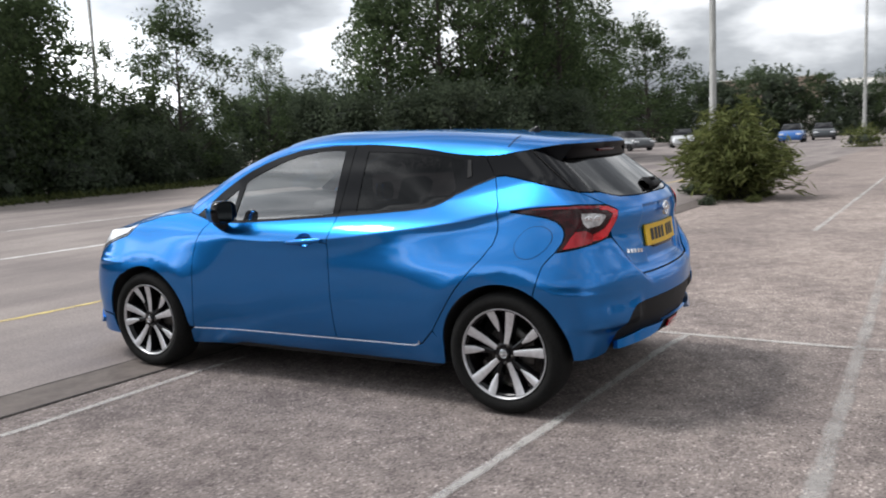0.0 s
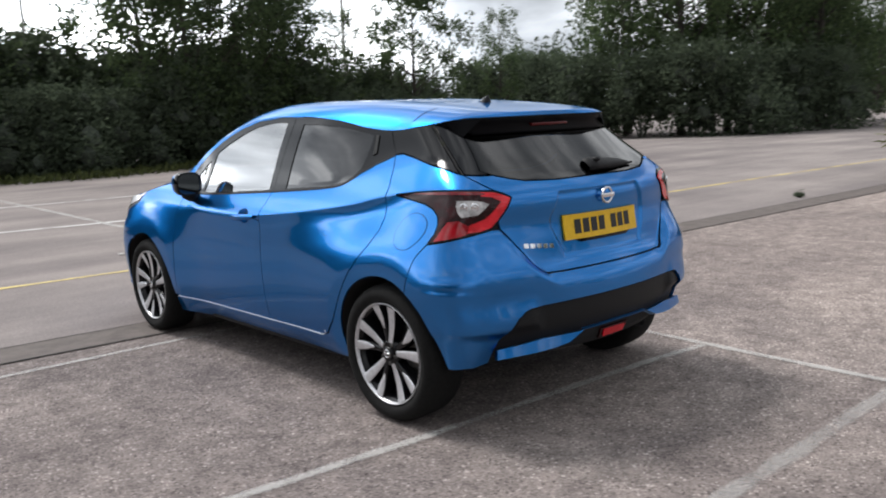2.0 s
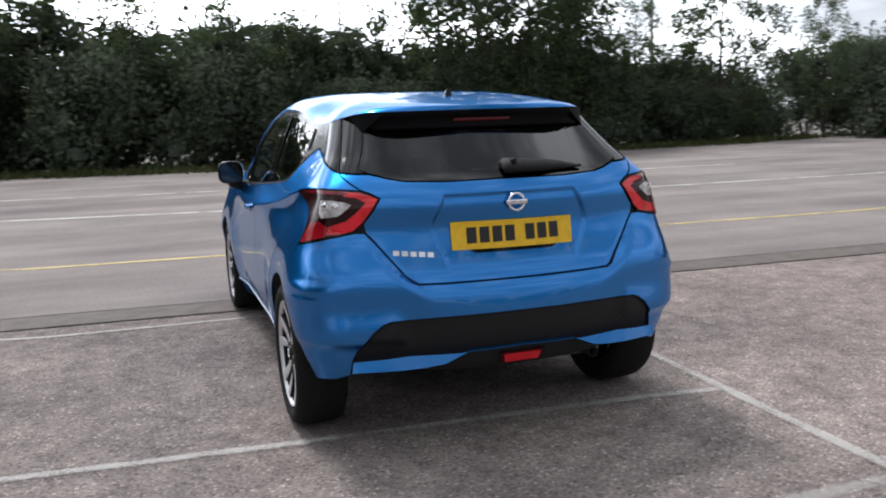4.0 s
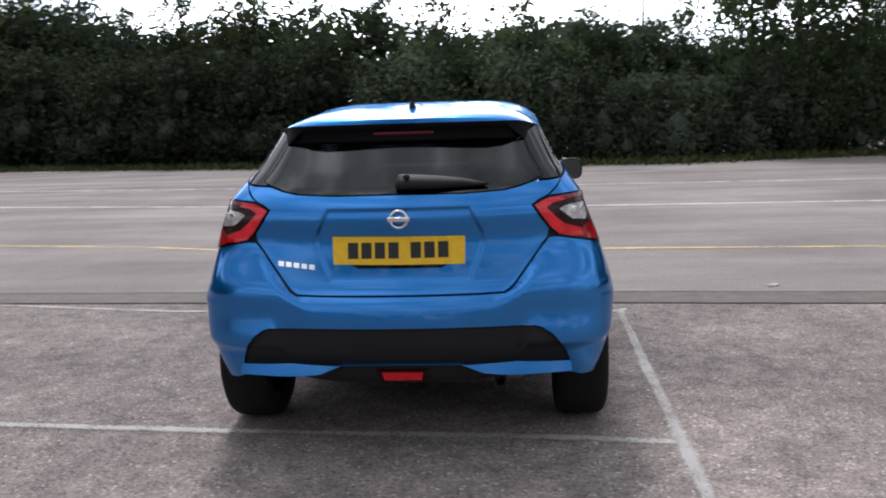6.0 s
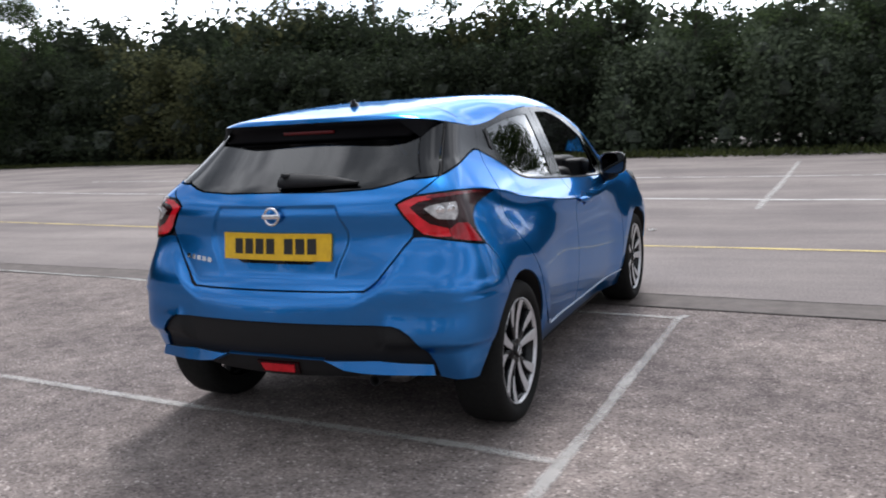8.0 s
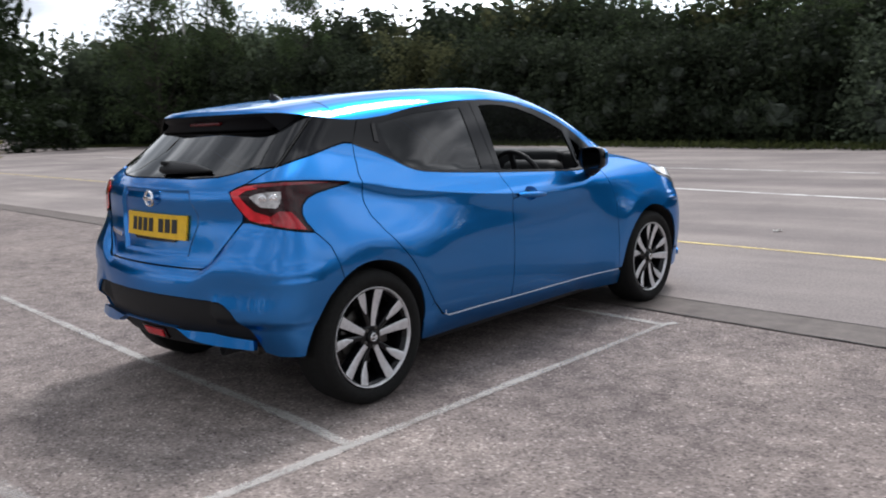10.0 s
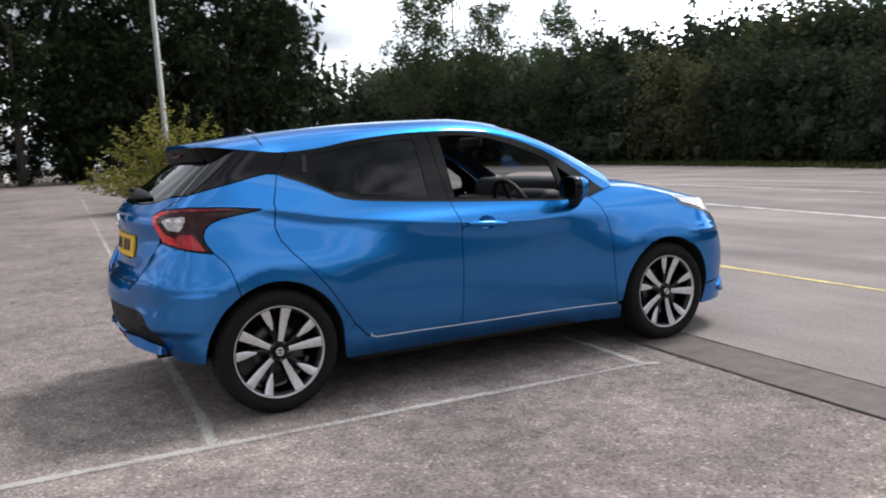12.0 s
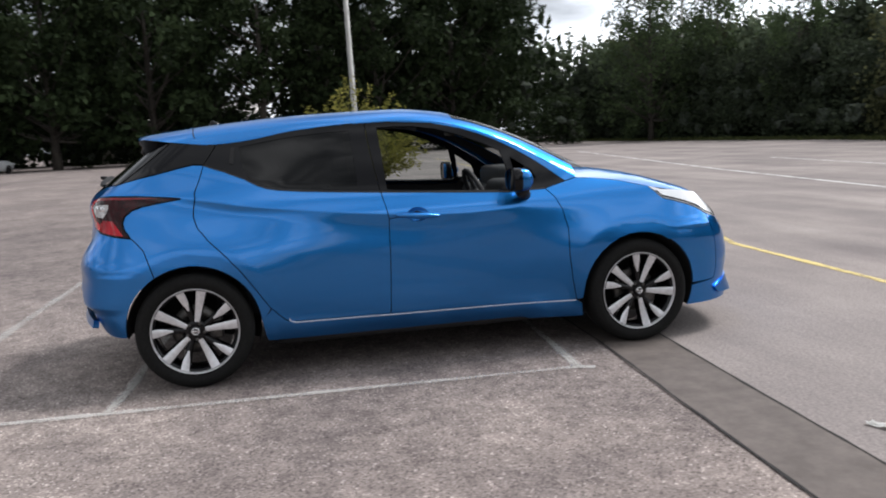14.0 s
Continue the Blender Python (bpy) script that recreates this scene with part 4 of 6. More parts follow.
    box(bm, (-.12, .06, -.06), (-.055, .14, .06), .012)
    part("brake_caliper", bm, STEEL, hub)
    return hub


first = build_wheel()
spots = [(WHEEL_X, 0, 0, 0), (WHEEL_X, 2.525, -12, 0), (-WHEEL_X, 0, 0, 180), (-WHEEL_X, 2.525, 10, 180)]
for k, (x, y, spin, face) in enumerate(spots):
    m = Matrix.Translation((x, y, .308)) @ Matrix.Rotation(radians(face), 4, "Z") @ Matrix.Rotation(radians(spin), 4, "X")
    w = first if k == 0 else copy_thing(first, m)
    w.matrix_basis = m
    w.parent = car
for y in (0, 2.525):
    for sg in (1, -1):
        rows = []
        for k in range(57):
            a = radians(-20 + (220 if y else 205) * k / 56)
            yy, zz = y + .3445 * math.cos(a), .312 + .3445 * math.sin(a)
            edge = skin(to_s(yy, zz), zz)[0] - .006
            rows.append([(sg * .57, y, .25), (sg * .57, yy, zz), (sg * .70, yy, zz), (sg * edge, yy, zz)])
        bm = grid_mesh(rows)
        part("arch_liner", bm, SHUT, car, "black wheel-arch liner")
bm = bmesh.new()
box(bm, (-.73, .42, .17), (.73, 2.12, .26), .03)
box(bm, (-.50, -.30, .27), (.50, .45, .36), .03)
box(bm, (-.56, 2.1, .18), (.56, 3.15, .28), .03)
part("underbody", bm, SHUT, car, "dark underbody")
bm = bmesh.new()
box(bm, (-.10, -.40, .25), (.48, -.24, .32), .03)
part("exhaust_box", bm, STEEL, car)

# cabin
bm = bmesh.new()
box(bm, (-.66, 1.83, .62), (.66, 2.25, .925), .05)
box(bm, (.15, 1.78, .80), (.55, 1.95, .985), .05)
box(bm, (-.50, 1.93, .88), (.50, 2.235, 1.045), .04)
box(bm, (-.60, 1.98, .88), (.60, 2.19, 1.025), .03)
box(bm, (-.40, 2.10, .95), (.40, 2.30, 1.042), .01)
part("dashboard", bm, CABIN, car, "dark dashboard with an instrument hood")
bm = bmesh.new()
wheel_m = Matrix.Translation((.36, 1.69, .885)) @ Matrix.Rotation(radians(-66), 4, "X")
ringpts = [(.180 * math.cos(2 * math.pi * k / 36), .180 * math.sin(2 * math.pi * k / 36), 0) for k in range(37)]
tube(bm, ringpts, .015, 8, False)
box(bm, (-.065, -.06, -.02), (.065, .05, .015), .015)
box(bm, (-.17, -.02, -.008), (.17, .015, .008), .004)
box(bm, (-.02, -.17, -.008), (.02, 0, .008), .004)
bmesh.ops.transform(bm, matrix=wheel_m, verts=bm.verts)
part("steering_wheel", bm, CABIN, car, "dark three-spoke steering wheel")


def seat(x, y, parent, width=.50, lean=20):
    s = part("seat", box(bmesh.new(), (x - width / 2, y - .25, .32), (x + width / 2, y + .28, .50), .05), CLOTH, parent, "dark cloth seat")
    m = Matrix.Translation((x, y - .24, .46)) @ Matrix.Rotation(radians(-lean), 4, "X").inverted()
    bm = box(bmesh.new(), (-width / 2, -.06, 0), (width / 2, .07, .55), .05)
    bmesh.ops.transform(bm, matrix=m, verts=bm.verts)
    part("seat_back", bm, CLOTH, s)
    for hx in ((0,) if width < .6 else (-.38, .38)):
        bm = box(bmesh.new(), (hx - .12, -.03, .59), (hx + .12, .06, .74), .03)
        bmesh.ops.transform(bm, matrix=m, verts=bm.verts)
        part("headrest", bm, CLOTH, s)


seat(.36, 1.20, car)
seat(-.36, 1.20, car)
seat(0, .35, car, 1.2)
bm = bmesh.new()
box(bm, (-.57, -.25, .30), (.57, 2.1, .36), .02)
part("cabin_floor", bm, CABIN, car, "dark cabin carpet")
bm = bmesh.new()
box(bm, (-.55, -.40, .90), (.55, .02, .93), .01)
part("parcel_shelf", bm, CABIN, car, "dark parcel shelf")
bm = grid_mesh(cap_rows([-.20, -.05, .2, .5, .8, 1.1, 1.4, 1.5], lambda y: (roof_edge(y)[0] - .02, y, TOP_Z(y) - .02), lambda t, y: CROWN(y) - .03, 6.5, [-1, -.9, -.6, 0, .6, .9, 1]))
part("headliner", bm, HEADLINER, car, "pale grey roof lining")
for sg in (1, -1):
    bm = grid_mesh([[(sg * (half_width(y, z) - .05), y, z) for z in (.28, .5, .75, .90, b - .02)] for y, b in ((.35, 1.05), (.6, 1.0), (1.0, .97), (1.4, .95), (1.75, .935), (2.1, .94))])
    part("door_card", bm, CABIN, car, "dark door lining")
bm = bmesh.new()
box(bm, (-.13, 1.60, 1.265), (.13, 1.625, 1.325), .01)
part("inner_mirror", bm, CABIN, car)

for sgn in (1, -1):
    bm = grid_mesh(cap_rows(ys, lambda y: (roof_edge(y)[0] - .012, y, TOP_Z(y) - .012), lambda t, y: CROWN(y) - .015, 6.5, [sgn * f for f in (1, .985, .96, .93, .89)]))
    part("pillar_lining", bm, CABIN, car, "dark lining of the windscreen pillar")

# seams of the roof and the tailgate's side
for sgn in (1, -1):
    bm = grid_mesh([[(sgn * x, y + dy, roof_z(x, y + dy) + .0012) for dy in (-.003, .003)] for x, y in ((.41 + .14 * math.sin(math.pi / 2 * k / 14), .050 + .015 * (k / 14) ** 2) for k in range(15))])
    outward(bm, (0, .05, .9))
    part("roof_seam", bm, SHUT, car, "dark seam between roof and tailgate")
for flip in (False, True):
    side = [(-.333, 1.088), (-.322, 1.12), (-.316, 1.20), (-.312, 1.30), (-.306, 1.30), (-.310, 1.20), (-.316, 1.12), (-.327, 1.088)]
    part("tailgate_seam", sheet(mirrored(side) if flip else side, gap=0, lift=.002, rim=.001), SHUT, tail, "dark seam beside the rear window")

# ---- ground ----
GROUND = material("worn tarmac with pale aggregate", (.2, .19, .18), .95, 0, 0, .03, .08)
_n, _l, _p = tree_of(GROUND)
fine = noise_node(GROUND, 70, 4, .75)
blotch = noise_node(GROUND, 1.1, 6, .62)
wide = noise_node(GROUND, .16, 5, .6)
streak = noise_node(GROUND, 1.0, 6, .6, "Object", (.05, .55, 1))
middle = noise_node(GROUND, 7, 5, .7)


def stones(m, scale):
    """Single stones: a random grey for each."""
    n, l, _ = tree_of(m)
    c, v = n.new("ShaderNodeTexCoord"), n.new("ShaderNodeTexVoronoi")
    v.inputs["Scale"].default_value = scale
    l.new(c.outputs["Object"], v.inputs["Vector"])
    b = n.new("ShaderNodeSeparateColor")
    l.new(v.outputs["Color"], b.inputs[0])
    return b.outputs[0]


chip = stones(GROUND, 95)
stone = ramp(GROUND, chip, (0, (.105, .093, .090)), (.16, (.172, .152, .147)), (.82, (.232, .206, .199)), (.95, (.27, .243, .235)), (1, (.42, .385, .375)))
stone = mix(GROUND, 1.0, stone, ramp(GROUND, fine, (.32, (.58, .57, .58)), (.46, (.96, .96, .96)), (.68, (1.20, 1.19, 1.18))), "MULTIPLY")
stone = mix(GROUND, 1.0, stone, ramp(GROUND, middle, (.32, (.70, .69, .70)), (.50, (.98, .98, .98)), (.68, (1.26, 1.25, 1.24))), "MULTIPLY")
patchy = ramp(GROUND, blotch, (.30, (.76, .75, .76)), (.50, (.99, .98, .97)), (.70, (1.18, 1.17, 1.15)))
wider = ramp(GROUND, wide, (.32, (.78, .77, .78)), (.66, (1.15, 1.13, 1.11)))
streaky = ramp(GROUND, streak, (.30, (.86, .85, .85)), (.68, (1.12, 1.11, 1.09)))
col = mix(GROUND, 1.0, mix(GROUND, 1.0, mix(GROUND, 1.0, stone, patchy, "MULTIPLY"), wider, "MULTIPLY"), streaky, "MULTIPLY")
# the bays on the far side of the line are worn paler
_c, _x, _w, _r = (_n.new(kind) for kind in ("ShaderNodeTexCoord", "ShaderNodeSeparateXYZ", "ShaderNodeMath", "ShaderNodeMapRange"))
_w.operation, _w.inputs[1].default_value = "MULTIPLY_ADD", 2.5
_r.inputs["From Min"].default_value, _r.inputs["From Max"].default_value = 2.2, 4.2
_l.new(_c.outputs["Object"], _x.inputs[0])
_l.new(blotch, _w.inputs[0])
_l.new(_x.outputs["X"], _w.inputs[2])
_l.new(_w.outputs[0], _r.inputs["Value"])
col = mix(GROUND, _r.outputs[0], col, mix(GROUND, 1.0, col, (1.28, 1.26, 1.23), "MULTIPLY"))
_l.new(col, _p.inputs["Base Color"])
bump(GROUND, fine, .25, .005)
bm = bmesh.new()
bmesh.ops.create_grid(bm, x_segments=40, y_segments=40, size=1500)
ground = tagged(part("ground", bm, GROUND, smooth=False), "worn grey car-park tarmac with pale stones showing", "ground", kind="structure")

STRIP = vary(material("dark tarmac repair", (.10, .095, .09), .85), 7, (.084, .068, .060), (.130, .107, .096), bumpy=.3, detail=9)
FARTAR = material("smoother brown-grey tarmac", (.2, .19, .18), .95, 0, 0, .03, .08)
_n, _l, _p = tree_of(FARTAR)
smooth_grain = ramp(FARTAR, noise_node(FARTAR, 60, 4, .7), (.30, (.185, .165, .160)), (.70, (.315, .285, .275)))
drift = ramp(FARTAR, noise_node(FARTAR, .9, 7, .62, "Object", (.12, .8, 1)), (.32, (.74, .73, .74)), (.68, (1.20, 1.19, 1.16)))
patch = ramp(FARTAR, noise_node(FARTAR, .35, 5, .6), (.34, (.80, .79, .80)), (.66, (1.16, 1.15, 1.13)))
_l.new(mix(FARTAR, 1.0, mix(FARTAR, 1.0, smooth_grain, drift, "MULTIPLY"), patch, "MULTIPLY"), _p.inputs["Base Color"])
bump(FARTAR, noise_node(FARTAR, 60, 4, .7), .4, .006)
LINE = material("worn white paint", (.62, .61, .58), .7)
YELLOW = material("worn yellow paint", (.68, .53, .18), .7)
LANE = material("white lane paint", (.74, .73, .71), .7)
FAINT = material("nearly gone white paint", (.50, .49, .47), .8)
for m, grain, most in ((LINE, 70, .46), (YELLOW, 60, .82), (LANE, 60, .90), (FAINT, 50, .36)):
    n, l, p = tree_of(m)
    f = noise_node(m, grain, 7, .75)
    g = noise_node(m, 2.2, 4, .6)
    add = n.new("ShaderNodeMath")
    add.operation = "ADD"
    l.new(f, add.inputs[0])
    l.new(g, add.inputs[1])
    side = n.new("ShaderNodeAttribute")
    side.attribute_name = "edge"
    worn = n.new("ShaderNodeMath")
    worn.operation = "MULTIPLY_ADD"
    worn.inputs[1].default_value = .34
    l.new(side.outputs["Fac"], worn.inputs[0])
    l.new(add.outputs[0], worn.inputs[2])
    half = n.new("ShaderNodeMath")
    half.operation, half.inputs[1].default_value = "MULTIPLY", .5
    l.new(worn.outputs[0], half.inputs[0])
    l.new(ramp(m, half.outputs[0], (.52, (0, 0, 0)), (.70, (most, most, most))), p.inputs["Alpha"])


def ribbon(name, pts, width, mat, z, label, category, wobble=0.0, kind="structure", rng=None):
    """A flat painted or laid strip along the points."""
    rng = rng or random.Random(3)
    pts = [Vector((x, y)) for x, y in pts]
    fine_pts = []
    for a, b in zip(pts, pts[1:]):
        n = max(2, int((b - a).length / .12)) if wobble else 2
        fine_pts += [a.lerp(b, k / n) for k in range(n)]
    fine_pts.append(pts[-1])
    rows = []
    for i, p in enumerate(fine_pts):
        d = (fine_pts[min(i + 1, len(fine_pts) - 1)] - fine_pts[max(i - 1, 0)]).normalized()
        q = Vector((-d.y, d.x)) * width / 2
        a, b = rng.uniform(-wobble, wobble), rng.uniform(-wobble, wobble)
        rows.append([(p.x + q.x * f, p.y + q.y * f, z) for f in (-1.3 - a, -.55 - a * .5, .55 + b * .5, 1.3 + b)])
    bm = grid_mesh(rows)
    layer = bm.verts.layers.float.new("edge")
    for i, v in enumerate(bm.verts):
        v[layer] = 1.0 if i % 4 in (1, 2) else 0.0
    bm.normal_update()
    if sum(f.normal.z for f in bm.faces) < 0:
        bmesh.ops.reverse_faces(bm, faces=bm.faces)
    return tagged(part(name, bm, mat, smooth=False), label, category, kind=kind)


ribbon("repair_strip", [(-30, 4.2), (-12, 3.3), (-4.1, 2.78), (-1.94, 2.66), (-.9, 2.58), (.75, 2.50), (1.89, 2.40), (2.8, 2.33), (6.8, 2.10), (12, 1.85), (30, 1.2)], .32, STRIP, .005, "dark smooth tarmac repair strip across the car park", "road", .035)
south = [(-120, 8.5), (-30, 4.4), (-12, 3.5), (-4.1, 2.98), (-1.94, 2.86), (-.9, 2.78), (.75, 2.70), (1.89, 2.60), (2.8, 2.53), (6.8, 2.30), (12, 2.05), (30, 1.4), (120, -2)]
bm = grid_mesh([[(x, y - .05, .003), (x * 1.02, y + 6, .003), (x * 1.05, y + 70, .003)] for x, y in south])
bm.normal_update()
if bm.faces[:][0].normal.z < 0:
    bmesh.ops.reverse_faces(bm, faces=bm.faces)
tagged(part("lane_surface", bm, FARTAR, smooth=False), "smoother grey-brown tarmac of the lane beyond the bays", "road", kind="structure")
CRACK = material("black crack", (.012, .011, .010), .95)
for off, seed in ((-.20, 5), (.20, 9)):
    ribbon("strip_joint", [(x, y + off) for x, y in [(-12, 3.3), (-4.1, 2.78), (-1.94, 2.66), (-.9, 2.58), (.75, 2.50), (1.89, 2.40), (2.8, 2.33), (6.8, 2.10), (12, 1.85)]], .010, CRACK, .0065, "black open joint along the repair strip", "road", .7, rng=random.Random(seed))
W = .056
for pts, w in (([(-1.99, 2.16), (-.78, 2.12), (.72, 2.02), (1.19, 1.975)], W), ([(-7.5, 2.9), (-3.9, 2.55), (-1.99, 2.16)], W), ([(1.06, -2.4), (1.09, -.9), (1.115, -.3), (1.20, 1.98)], W), ([(-9.6, .43), (-5.5, .12), (-3.4, -.05), (-1.9, -.18), (-.86, -.27), (.72, -.37), (1.10, -.42)], W), ([(1.20, 1.98), (1.24, 2.06)], W),
               ([(7.1, -.55), (15.4, -.8), (32, -1.3)], .075)):
    ribbon("bay_line", pts, w, LINE, .0075, "worn white parking-bay line", "road marking", .12)
ribbon("bay_line", [(-32, 2.25), (-20, 1.28), (-9.6, .43)], .075, FAINT, .0075, "almost worn-away white parking-bay line", "road marking", .12)
ribbon("bay_line", [(-4.5, -1.30), (-1.2, -1.45), (3.8, -1.46), (6, -1.45)], .075, FAINT, .0075, "almost worn-away white parking-bay line", "road marking", .12)
ribbon("lane_line", [(-40, 10.2), (-15, 7.4), (-6.5, 6.15), (-3.8, 5.65), (-2.5, 5.2), (.6, 4.94), (6, 4.52), (10.4, 4.38), (30, 3.5)], .085, YELLOW, .0075, "worn yellow lane line", "road marking", .10)
ribbon("lane_line", [(-40, 18.5), (-15.3, 12.7), (-7, 11.1), (-1.5, 9.95), (1.7, 9.35), (4.1, 9.2), (14, 8.7)], .12, LANE, .0075, "worn white lane line", "road marking", .10)
ribbon("lane_line", [(-20, 17.5), (-1.2, 14.2), (1.7, 13.8), (12, 13.2)], .11, LANE, .0075, "faint white lane line", "road marking", .10)
for pts in ([(1.30, 8.2), (1.37, 10.0), (1.47, 12.4), (1.65, 18.5)], [(12, 8.6), (13, 17)]):
    ribbon("bay_line", pts, .10, LINE, .0085, "worn white parking-bay line", "road marking", .10)

# ---- trees and shrubs ----


def leaf_material(name, dark, light, through=.35):
    m = bpy.data.materials.new(name)
    m.use_nodes = True
    n, l = m.node_tree.nodes, m.node_tree.links
    p = n["Principled BSDF"]
    p.inputs["Roughness"].default_value = .7
    p.inputs["Specular IOR Level"].default_value = .05
    g = n.new("ShaderNodeNewGeometry")
    r = n.new("ShaderNodeValToRGB")
    r.color_ramp.elements[0].color, r.color_ramp.elements[1].color = (*dark, 1), (*light, 1)
    l.new(g.outputs["Random Per Island"], r.inputs[0])
    o = n.new("ShaderNodeObjectInfo")
    hs = n.new("ShaderNodeHueSaturation")
    mp = n.new("ShaderNodeMapRange")
    mp.inputs["To Min"].default_value, mp.inputs["To Max"].default_value = .80, 1.18
    l.new(o.outputs["Random"], mp.inputs["Value"])
    l.new(mp.outputs[0], hs.inputs["Value"])
    l.new(r.outputs[0], hs.inputs["Color"])
    l.new(hs.outputs[0], p.inputs["Base Color"])
    t = n.new("ShaderNodeBsdfTranslucent")
    l.new(hs.outputs[0], t.inputs["Color"])
    x = n.new("ShaderNodeMixShader")
    x.inputs[0].default_value = through
    l.new(p.outputs[0], x.inputs[1])
    l.new(t.outputs[0], x.inputs[2])
    l.new(x.outputs[0], n["Material Output"].inputs[0])
    return m


LEAF = leaf_material("dark hedge leaves", (.068, .088, .060), (.108, .136, .086), .50)
LEAF_TREE = leaf_material("tree leaves", (.036, .054, .028), (.100, .138, .062), .44)
# tree green darkened, so that the far corner's shade sits in the leaf colour
LEAF_FAR_SHADED = leaf_material("far leaves darkened as in shade", (.011, .017, .008), (.031, .046, .020), .22)
# two hedge greens with the light painted in: one shaded, one sunlit olive
LEAF_SHADED = leaf_material("hedge leaves darkened as in shade", (.024, .033, .021), (.054, .069, .041), .42)
LEAF_OLIVE_LIT = leaf_material("olive hedge leaves with sunlight in the colour", (.058, .066, .034), (.108, .113, .054), .50)
LEAF_WILLOW = leaf_material("pale green willowy leaves", (.072, .090, .030), (.205, .225, .085))
LEAF_GOLD = leaf_material("yellow-green leaves", (.120, .132, .032), (.34, .315, .080))
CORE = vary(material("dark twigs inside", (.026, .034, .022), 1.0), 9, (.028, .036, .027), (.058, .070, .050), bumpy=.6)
BARK = vary(material("grey-brown bark", (.06, .05, .04), .95), 9, (.022, .019, .016), (.066, .056, .046), (1, 1, .2), bumpy=.5)


def leaves(centres, sizes, rng, slim=.5, droop=0.0, along=None, lift=0.0):
    """One mesh of folded leaf blades at the centres."""
    n = len(centres)
    d = rng.normal(size=(n, 3))
    d[:, 2] -= droop
    if along is not None:
        d = d * .55 + along
    d /= np.linalg.norm(d, axis=1)[:, None]
    e = np.cross(d, rng.normal(size=(n, 3)))
    e /= np.linalg.norm(e, axis=1)[:, None]
    u = np.cross(d, e)
    if lift:
        # blades that mostly face the sky
        u = u + np.array((0, 0, lift))
        u /= np.linalg.norm(u, axis=1)[:, None]
        d = np.cross(e, u)
        d /= np.linalg.norm(d, axis=1)[:, None]
        e = np.cross(u, d)
    s = sizes[:, None]
    fold = .18
    v = np.stack([centres - d * s * .5, centres + e * s * slim * .5 + u * s * fold * .3, centres + d * s * .5, centres - e * s * slim * .5 + u * s * fold * .3], 1).reshape(-1, 3)
    me = bpy.data.meshes.new("leaves")
    me.vertices.add(4 * n)
    me.vertices.foreach_set("co", v.astype(np.float32).ravel())
    me.loops.add(4 * n)
    me.loops.foreach_set("vertex_index", np.arange(4 * n, dtype=np.int32))
    me.polygons.add(n)
    me.polygons.foreach_set("loop_start", np.arange(0, 4 * n, 4, dtype=np.int32))
    me.update(calc_edges=True)
    me.validate()
    return me


def ball_points(rng, n, c, r, shell=.55):
    d = rng.normal(size=(n, 3))
    d /= np.linalg.norm(d, axis=1)[:, None]
    return np.array(c) + d * np.array(r) * (shell + (1.08 - shell) * rng.random(n) ** .6)[:, None]


def shrub(name, seed, wide, high, count, leaf, mat, label, category, lobes=16, slim=.5, core=True, droop=0.0):
    """A dense many-lobed shrub that stands on the ground."""
    rng = np.random.default_rng(seed)
    thing = tagged(new(name), label, category)
    pts, cores = [], bmesh.new()
    for k in range(lobes):
        a = rng.random() * 2 * math.pi
        h = rng.random() ** .8
        reach = wide * .5 * (1 - .55 * h ** 2) * (.25 + .55 * rng.random())
        r = wide * (.14 + .12 * rng.random()) * (1 - .25 * h)
        c = (reach * math.cos(a), reach * math.sin(a), max(r * .75, high * h * .82))
        rr = (r, r, r * (.75 + .5 * rng.random()))
        pts.append(ball_points(rng, count // lobes, c, rr, .5) + rng.normal(size=(count // lobes, 3)) * .17)
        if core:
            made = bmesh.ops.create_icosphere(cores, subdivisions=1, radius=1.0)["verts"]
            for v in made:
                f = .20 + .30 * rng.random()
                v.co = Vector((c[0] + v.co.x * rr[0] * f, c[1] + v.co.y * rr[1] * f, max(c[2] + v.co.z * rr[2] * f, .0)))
    # loose shoots over the top
    shoots = []
    for k in range(13):
        a, q = rng.random() * 2 * math.pi, wide * .42 * rng.random() ** .5
        base = np.array((q * math.cos(a), q * math.sin(a), high * (.72 + .12 * rng.random())))
        top = base + np.array((rng.normal() * .25, rng.normal() * .25, high * (.06 + .30 * rng.random() ** 2.5)))
        m = max(10, count // 130)
        f = rng.random(m)[:, None]
        shoots.append(base * (1 - f) + top * f + rng.normal(size=(m, 3)) * (.05 + .16 * (1 - f)))
    c = np.concatenate(pts + shoots)
    c[:, 2] = np.maximum(c[:, 2], .03)
    me = leaves(c, leaf * (.55 + .8 * rng.random(len(c))) * (1 - .35 * np.clip(c[:, 2] / high - .75, 0, 1)), rng, slim, droop, lift=.4)
    me.materials.append(mat)
    crown = new("foliage", me)
    crown.parent = thing
    bm = bmesh.new()
    for k in range(7):
        a = k * .9 + seed
        tip = Vector((wide * .28 * math.cos(a), wide * .28 * math.sin(a), high * (.55 + .25 * rng.random())))
        tube(bm, [(.10 * math.cos(a), .10 * math.sin(a), -.05), tip * .5 + Vector((0, 0, .1)), tip], [.035, .022, .008], 5)
    if core:
        me2 = bpy.data.meshes.new("core")
        cores.to_mesh(me2)
        bm.from_mesh(me2)
        bpy.data.meshes.remove(me2)
    cores.free()
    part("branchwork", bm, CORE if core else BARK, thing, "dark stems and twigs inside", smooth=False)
    return thing


